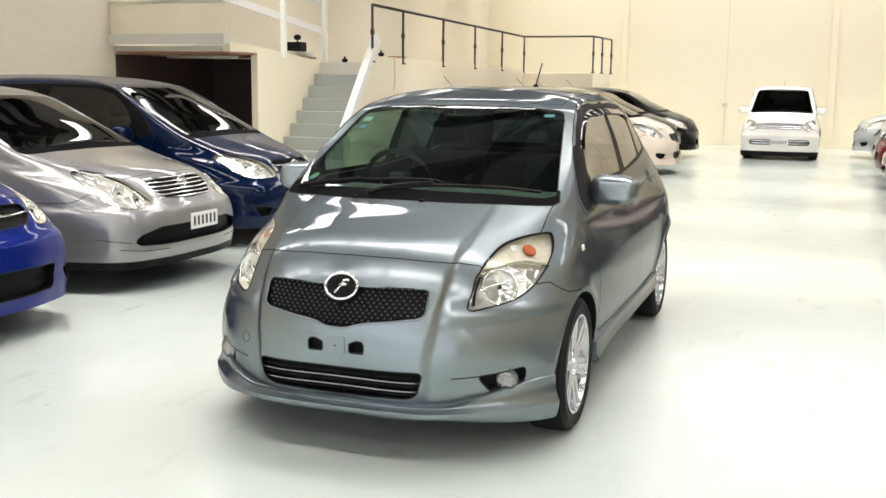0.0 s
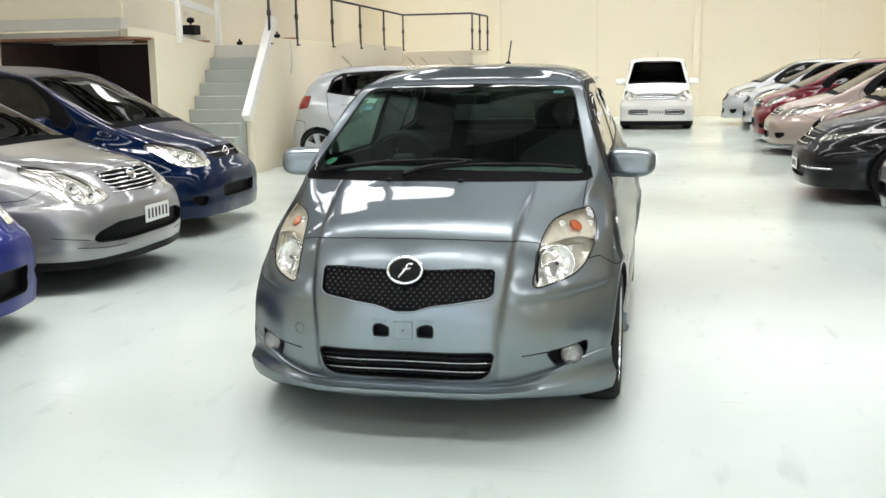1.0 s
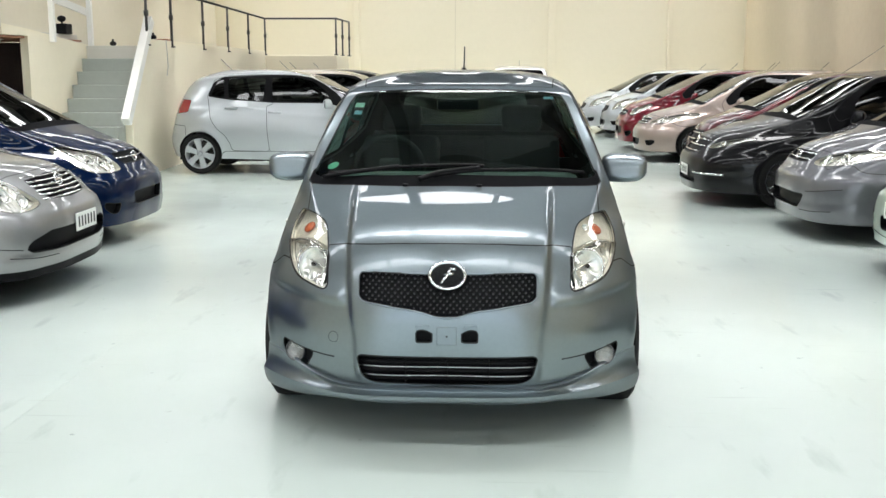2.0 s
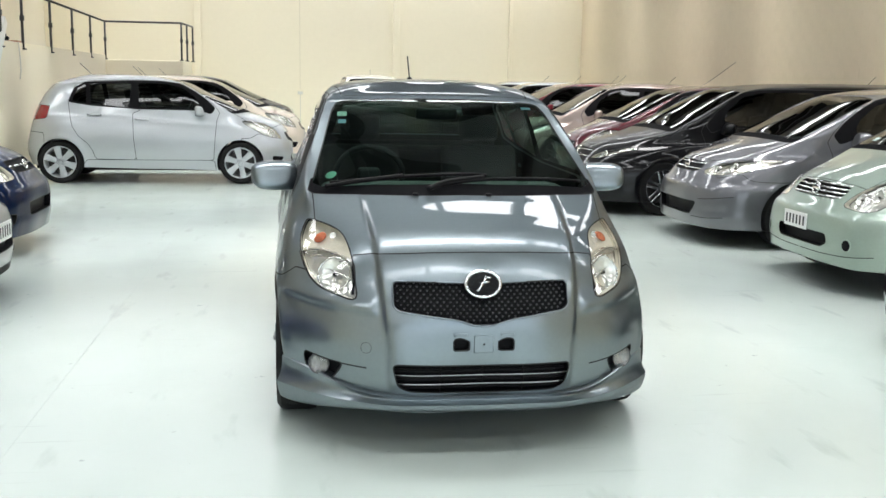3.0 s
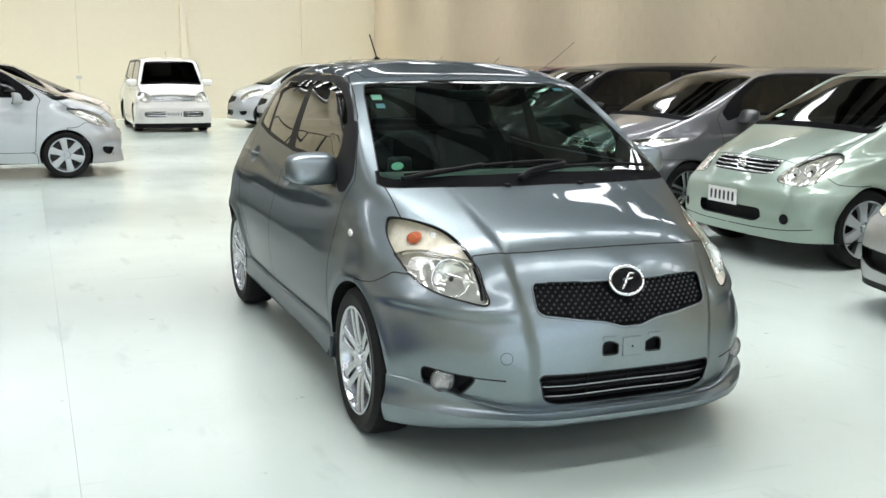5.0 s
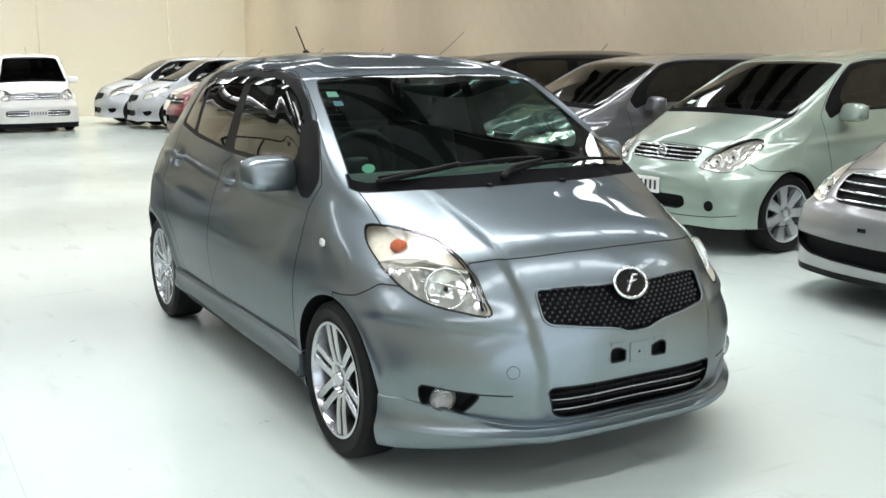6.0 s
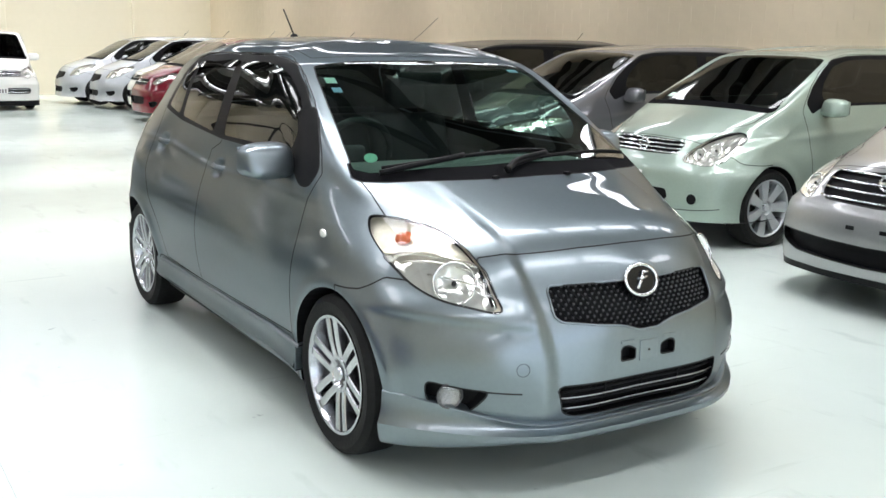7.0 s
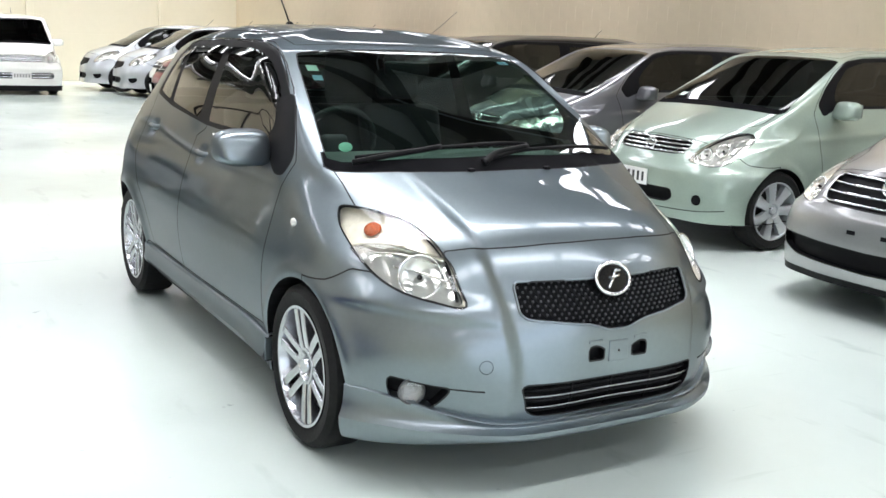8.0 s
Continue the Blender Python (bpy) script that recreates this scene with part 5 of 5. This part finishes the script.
    w = part("wiper", blade([(-.14, 1.018), (.10, 1.045), (.40, 1.046), (.60, 1.030)], .008, .018), BLACK, ob, smooth=True)
    part("wiper_arm", blade([(-.15, 1.008), (-.05, 1.034), (.12, 1.050)], .013, .024), BLACK, w, smooth=True)
    for x in (-.21, .12):
        part("washer_nozzle", moved(boxed(-.012, .012, -.012, .012, 0, .012, .004), Matrix.Translation(at(x, 1.001, .0))), BLACK, ob)
    # windscreen stickers
    for x, z, rx, rz, mat, rnd in ((-.577, 1.067, .026, .024, STICKER_G, 1), (-.506, 1.336, .024, .014, STICKER_W, 0), (-.508, 1.300, .020, .012, STICKER_B, 0), (.47, 1.372, .026, .009, STICKER_B, 0)):
        p, n = front_point(S, abs(x), z)
        m = aimed(p - n * .003, n, 1 if x > 0 else -1)
        bm = bmesh.new()
        pts = [(rx * math.cos(a), rz * math.sin(a) * 1.3) for a in np.linspace(0, 2 * math.pi, 25)[:-1]] if rnd else [(-rx, -rz * 1.6), (rx, -rz * 1.6), (rx, rz * 1.6), (-rx, rz * 1.6)]
        bm.faces.new([bm.verts.new((u, v, 0)) for u, v in pts])
        bmesh.ops.solidify(bm, geom=bm.faces, thickness=.0006)
        st = part("windscreen_sticker", moved(bm, m), mat, ob)
    part("rear_view_mirror", moved(boxed(-.11, .11, -.015, .015, -.03, .03, .012), Matrix.Translation((0, .80, 1.335))), BLACK, ob, smooth=True)
    # roof aerial
    ae = part("aerial_base", moved(ball(.018, .035, .016), Matrix.Translation((0, 2.2, 1.515))), BLACK, ob, smooth=True)
    part("aerial_rod", tube(bmesh.new(), [(0, 2.2, 1.52), (0, 2.27, 1.59), (0, 2.345, 1.665)], .0045, 6), BLACK, ae, smooth=True)


hero_details(hero, HS)


def place(ob, nose_x, y, heading, over, z=0):
    """Sets a car down by its nose: heading 90 faces +x, -90 faces -x, 0 faces -y."""
    d = Vector((math.sin(radians(heading)), -math.cos(radians(heading)), 0))
    p = Vector((nose_x, y, 0)) - d * over
    ob.matrix_basis = pose(p.x, p.y, z, 0, 0, heading)


SILVER = car_paint("light_silver_paint", (0.50, 0.53, 0.55), 0.5, 0.35)
SILVER2 = car_paint("silver_paint", (0.30, 0.303, 0.305), 0.65, 0.33)
GREEN = car_paint("pale_green_paint", (0.33, 0.41, 0.35), 0.4, 0.35)
GREY = car_paint("grey_paint", (0.150, 0.153, 0.166), 0.6, 0.32)
BLACKP = car_paint("black_paint", (0.002, 0.002, 0.003), 0.0, 0.3, 0.1, coat=.5)
RED = car_paint("red_paint", (0.145, 0.003, 0.012), 0.2, 0.3)
CHAMP = car_paint("champagne_paint", (0.33, 0.26, 0.23), 0.5, 0.34)
WHITEP = car_paint("white_car_paint", (0.82, 0.82, 0.78), 0.0, 0.3, 0.02)
CREAM = car_paint("cream_car_paint", (0.75, 0.66, 0.56), 0.1, 0.3, 0.03)
DKBLUE = car_paint("dark_blue_paint", (0.0005, 0.008, 0.038), 0.2, 0.28, coat=.6, flop=.15)
BLUE = car_paint("bright_blue_paint", (0.001, 0.013, 0.17), 0.3, 0.3, coat=.5, flop=.15)

COMMON = dict(res=.032)
NEAR = dict(res=.024)
ROOF_ROD = (2.15, 1.51, .22)
c, *_ = car("hatchback", "pale silver five-door hatchback with plastic wheel covers", SILVER, ys=(-.75, -.10, .88, 2.2, 2.93), wheel_paint=SILVER, five_door=True, spokes=6, twin=False, spoke_wide=.045, side_glass=pane("pale_side_glass", (.15, .165, .16)), aerial=ROOF_ROD, badge=None, **COMMON)
place(c, -.82, 10.95, 90, .75)
c2 = copy_thing(c, c.matrix_basis)
place(c2, 2.45, 20.9, -90, .75)
c3 = copy_thing(c, c.matrix_basis)
place(c3, 2.8, 19.15, -90, .75)
c, *_ = car("sedan", "silver sedan with chrome barred grille and a white number plate", SILVER2, ys=(-.90, .10, 1.05, 2.3, 3.6), zs=(.18, .83, .985, 1.39, 1.49), wide=.85, wb=2.7, bars=6, nose=.58, square=.7, chin=.235, plate=(.05, .47),
            lamp=[(.40, .635), (.42, .69), (.465, .77), (.51, .835), (.57, .865), (.64, .86), (.69, .81), (.71, .73), (.70, .645), (.64, .605), (.52, .605)],
            grille=[(-.02, .64), (.27, .655), (.325, .70), (.345, .775), (-.02, .80)], low=[(-.02, .465), (.42, .465), (.60, .42), (.645, .375), (.60, .345), (.40, .335), (-.02, .335)], fog=None, lines=([(.36, .30), (.55, .305), (.72, .325)], [(.66, .37), (.74, .385), (.80, .40)]), bowls=((.30, .25, .05), (.55, .45, .055)), **NEAR)
place(c, -2.67, 2.32, 90, .90)
c, *_ = car("station_wagon", "dark blue metallic wagon with clear headlights", DKBLUE, ys=(-.88, -.05, .95, 2.9, 3.5), zs=(.18, .80, 1.0, 1.47, 1.58), wide=.85, wb=2.6, bars=1, nose=.6, square=.6,
            lamp=[(.38, .67), (.40, .77), (.48, .83), (.57, .865), (.65, .87), (.70, .84), (.72, .77), (.71, .69), (.64, .65), (.48, .65)], grille=[(-.02, .70), (.28, .70), (.33, .76), (.31, .80), (-.02, .805)],
            low=[(-.02, .34), (.33, .34), (.36, .46), (-.02, .46)], bowls=((.35, .4, .05), (.6, .5, .05)), **NEAR)
place(c, -2.95, 4.6, 90, .88)
c, *_ = car("sports_hatchback", "bright blue hatchback with a deep front spoiler", BLUE, wb=2.6, ys=(-.85, .0, .95, 2.3, 3.4), nose=.62, square=.5, grille=[(-.02, .66), (.30, .67), (.40, .72), (.38, .78), (-.02, .80)], low=[(-.02, .26), (.42, .27), (.46, .42), (-.02, .43)], bars=1,
            lamp=[(.42, .66), (.44, .75), (.51, .83), (.60, .88), (.68, .87), (.71, .80), (.67, .71), (.56, .655)], **NEAR)
place(c, -2.53, .15, 90, .85)
c, *_ = car("hatchback", "cream hatchback parked beside a black car", CREAM, aerial=ROOF_ROD, badge=None, **COMMON)
place(c, -.62, 14.4, 90, .75)
c, *_ = car("hatchback", "glossy black hatchback with clear headlights", BLACKP, aerial=ROOF_ROD, **COMMON)
place(c, -.9, 16.8, 90, .75)
c4 = copy_thing(c, c.matrix_basis)
place(c4, -.8, 19.2, 90, .75)
c, *_ = car("box_van", "white boxy compact van with chrome grille bars", WHITEP, ys=(-.70, -.30, .02, 2.9, 3.1), zs=(.09, .80, 1.02, 1.52, 1.61), wide=.80, wb=2.43, top=1.04, bars=3, low_bars=2, nose=.45, square=.7, chin=.19, glass=VAN_SCREEN, plate=(0, .45), badge=None, aerial=(.4, 1.6, .18),
            lamp=[(.50, .70), (.52, .80), (.60, .86), (.70, .87), (.755, .83), (.75, .75), (.68, .69)], grille=[(-.02, .70), (.47, .70), (.49, .80), (-.02, .81)], low=[(-.02, .40), (.62, .40), (.66, .45), (.62, .50), (-.02, .50)], fog=None, **COMMON)
place(c, .93, 18.9, 0, .70)
SWIFT = dict(nose=.75, square=.3, lamp=[(.50, .70), (.53, .79), (.59, .86), (.65, .88), (.69, .83), (.68, .75), (.60, .68)], grille=[(-.02, .66), (.36, .67), (.38, .76), (-.02, .77)], low=[(-.02, .32), (.40, .34), (.42, .46), (-.02, .46)])
c, *_ = car("hatchback", "red hatchback with clear headlights", RED, aerial=ROOF_ROD, bars=1, **SWIFT, **COMMON)
place(c, 2.66, 15.4, -90, .78)
c, *_ = car("hatchback", "white hatchback parked beside a red car", WHITEP, aerial=ROOF_ROD, bars=1, **SWIFT, **COMMON)
place(c, 3.1, 17.3, -90, .78)
c, *_ = car("sedan", "champagne sedan with clear headlights", CHAMP, ys=(-.88, .05, 1.0, 2.3, 3.5), zs=(.18, .76, .96, 1.41, 1.52), wide=.85, wb=2.7, bars=3, nose=.7, square=.4, aerial=(2.2, 1.5, .2),
            lamp=[(.43, .68), (.48, .76), (.58, .82), (.70, .865), (.755, .83), (.73, .75), (.62, .69)], grille=[(-.02, .66), (.34, .67), (.38, .77), (-.02, .79)], **COMMON)
place(c, 2.7, 13.1, -90, .88)
MAROON = car_paint("maroon_paint", (0.075, 0.003, 0.009), 0.3, 0.3)
c, *_ = car("hatchback", "dark red hatchback with a long roof aerial", MAROON, bars=2, wb=2.5, nose=.7, square=.4, zs=(.18, .80, .99, 1.41, 1.50), **COMMON)
part("aerial", tube(bmesh.new(), [(.42, 1.06, 1.43), (.24, 1.42, 1.62), (.06, 1.79, 1.84)], .0035, 5), STEEL, c, "long thin whip aerial")
place(c, 3.0, 9.75, -90, .75)
c, OS, _ = car("people_carrier", "black low people carrier with chrome trim and barred grille", BLACKP, ys=(-.95, .05, 1.05, 3.3, 3.85), zs=(.17, .78, .98, 1.45, 1.55), wide=.90, wb=2.83, bars=3, nose=.65, square=.4, R=.32, plate=(.1, .40), aerial=(2.9, 1.53, .16),
            lamp=[(.42, .68), (.47, .74), (.56, .78), (.64, .81), (.69, .81), (.69, .78), (.63, .73), (.54, .685)], grille=[(-.02, .60), (.28, .61), (.36, .70), (.34, .775), (-.02, .79)], low=[(-.02, .27), (.40, .27), (.44, .36), (-.02, .36)], fog=None, **COMMON)
for s in (1, -1):
    part("bumper_strip", tube(bmesh.new(), [(s * (q_.x + .004), q_.y - .006, q_.z) for q_ in (front_point(OS, x, .37)[0] for x in np.linspace(.42, .80, 9))], .012, 6), CHROME, c, smooth=True)
place(c, 2.48, 7.5, -90, .95)
c, *_ = car("wagon", "metallic grey compact wagon with a dark roof", GREY, ys=(-.85, -.05, .95, 2.9, 3.45), zs=(.18, .80, 1.0, 1.42, 1.515), wide=.848, wb=2.55, bars=2, nose=.6, square=.5,
            lamp=[(.37, .71), (.44, .77), (.55, .81), (.65, .84), (.74, .84), (.77, .80), (.73, .73), (.60, .69), (.45, .685)], grille=[(-.02, .70), (.26, .70), (.31, .74), (.30, .79), (-.02, .80)], low=[(-.02, .29), (.38, .29), (.47, .42), (-.02, .42)], fog=None, lines=([(.50, .45), (.66, .47), (.80, .50)], [(.40, .27), (.60, .275), (.74, .29)]), bowls=((.3, .35, .045), (.6, .55, .045)), **NEAR)
place(c, 2.97, 5.1, -90, .85)
c, GS, _ = car("tall_hatchback", "pale green tall hatchback with chrome grille bars", GREEN, ys=(-.64, .07, .93, 2.87, 3.42), zs=(.21, .80, 1.02, 1.43, 1.535), wide=.845, wb=2.5, bars=4, spokes=7, twin=False, plate=(-.06, .48), nose=.55, square=.7, wheel_paint=SILVER, spoke_wide=.04,
            lamp=[(.43, .66), (.46, .75), (.52, .825), (.59, .865), (.66, .87), (.71, .83), (.725, .76), (.715, .67), (.65, .63), (.52, .64)], grille=[(-.02, .69), (.30, .695), (.36, .72), (.37, .785), (.30, .80), (-.02, .815)],
            low=[(-.02, .31), (.32, .31), (.38, .35), (.36, .42), (-.02, .42)], fog=None, fog_cap=(.60, .36, .044), lines=([(.02, .255), (.40, .26), (.64, .275), (.80, .30)],), bowls=((.3, .35, .05), (.6, .5, .05)), **NEAR)
q_, n_ = front_point(GS, .50, 1.09)
part("windscreen_sticker", moved(boxed(-.035, .035, -.03, .03, 0, .001), aimed(q_ + n_ * .001, n_, -1)), STICKER_W, c)
place(c, 3.14, 2.80, -90, .64)
c, FS, _ = car("sedan", "silver sedan with dark lower bumper and chrome grille", SILVER2, ys=(-.90, .10, 1.05, 2.3, 3.6), zs=(.18, .82, 1.0, 1.40, 1.50), wide=.85, wb=2.7, bars=4, nose=.6, square=.6, chin=.22,
            lamp=[(.49, .62), (.495, .74), (.53, .81), (.60, .855), (.67, .85), (.72, .80), (.735, .72), (.70, .65), (.60, .62)], grille=[(-.02, .62), (.36, .63), (.42, .68), (.43, .78), (-.02, .81)], low=[(-.02, .28), (.50, .30), (.66, .35), (.66, .42), (-.02, .40)], fog=None, **NEAR)
for s in (1, -1):
    q_, n_ = front_point(FS, .11, .50)
    part("plate_slot", moved(boxed(-.028, .028, -.012, .012, -.004, .002, .002), aimed(q_, n_, s)), BLACK, c)
place(c, 2.62, .3, -90, .90)

# ---- painted blockwork of the right wall ----
def blockwork():
    wall = bpy.data.objects["wall_right"]
    L, Hh, gap, proud = .40, .20, .005, .004
    me = bpy.data.meshes.new("block")
    bm = box(bmesh.new(), -proud, 0, gap / 2, L - gap / 2, gap / 2, Hh - gap / 2)
    bmesh.ops.delete(bm, geom=[f for f in bm.faces if f.normal.x > .5], context="FACES_ONLY")
    bm.to_mesh(me)
    bm.free()
    me.materials.append(WALL_DIM_R)
    vs, fs = [], []
    for r in range(int(Z_C / Hh)):
        y = Y_F + (r % 2) * L / 2
        while y + L < Y_B - .02:
            if 0.0 <= y < 12.0 and 7 <= r < 17:
                o = new("block", me)
                o.parent = wall
                o.location = (X_R, y, r * Hh)
            else:
                k = len(vs)
                x0, x1, y0, y1, z0, z1 = X_R - proud, X_R, y + gap / 2, y + L - gap / 2, r * Hh + gap / 2, (r + 1) * Hh - gap / 2
                vs += [(x0, y0, z0), (x0, y1, z0), (x0, y1, z1), (x0, y0, z1), (x1, y0, z0), (x1, y1, z0), (x1, y1, z1), (x1, y0, z1)]
                fs += [(k, k + 3, k + 2, k + 1), (k, k + 1, k + 5, k + 4), (k + 2, k + 3, k + 7, k + 6), (k + 1, k + 2, k + 6, k + 5), (k + 3, k, k + 4, k + 7)]
            y += L
    tagged(part("blockwork", mesh_of("blockwork", vs, fs), WALL_DIM_R, wall), kind="stuff")


blockwork()
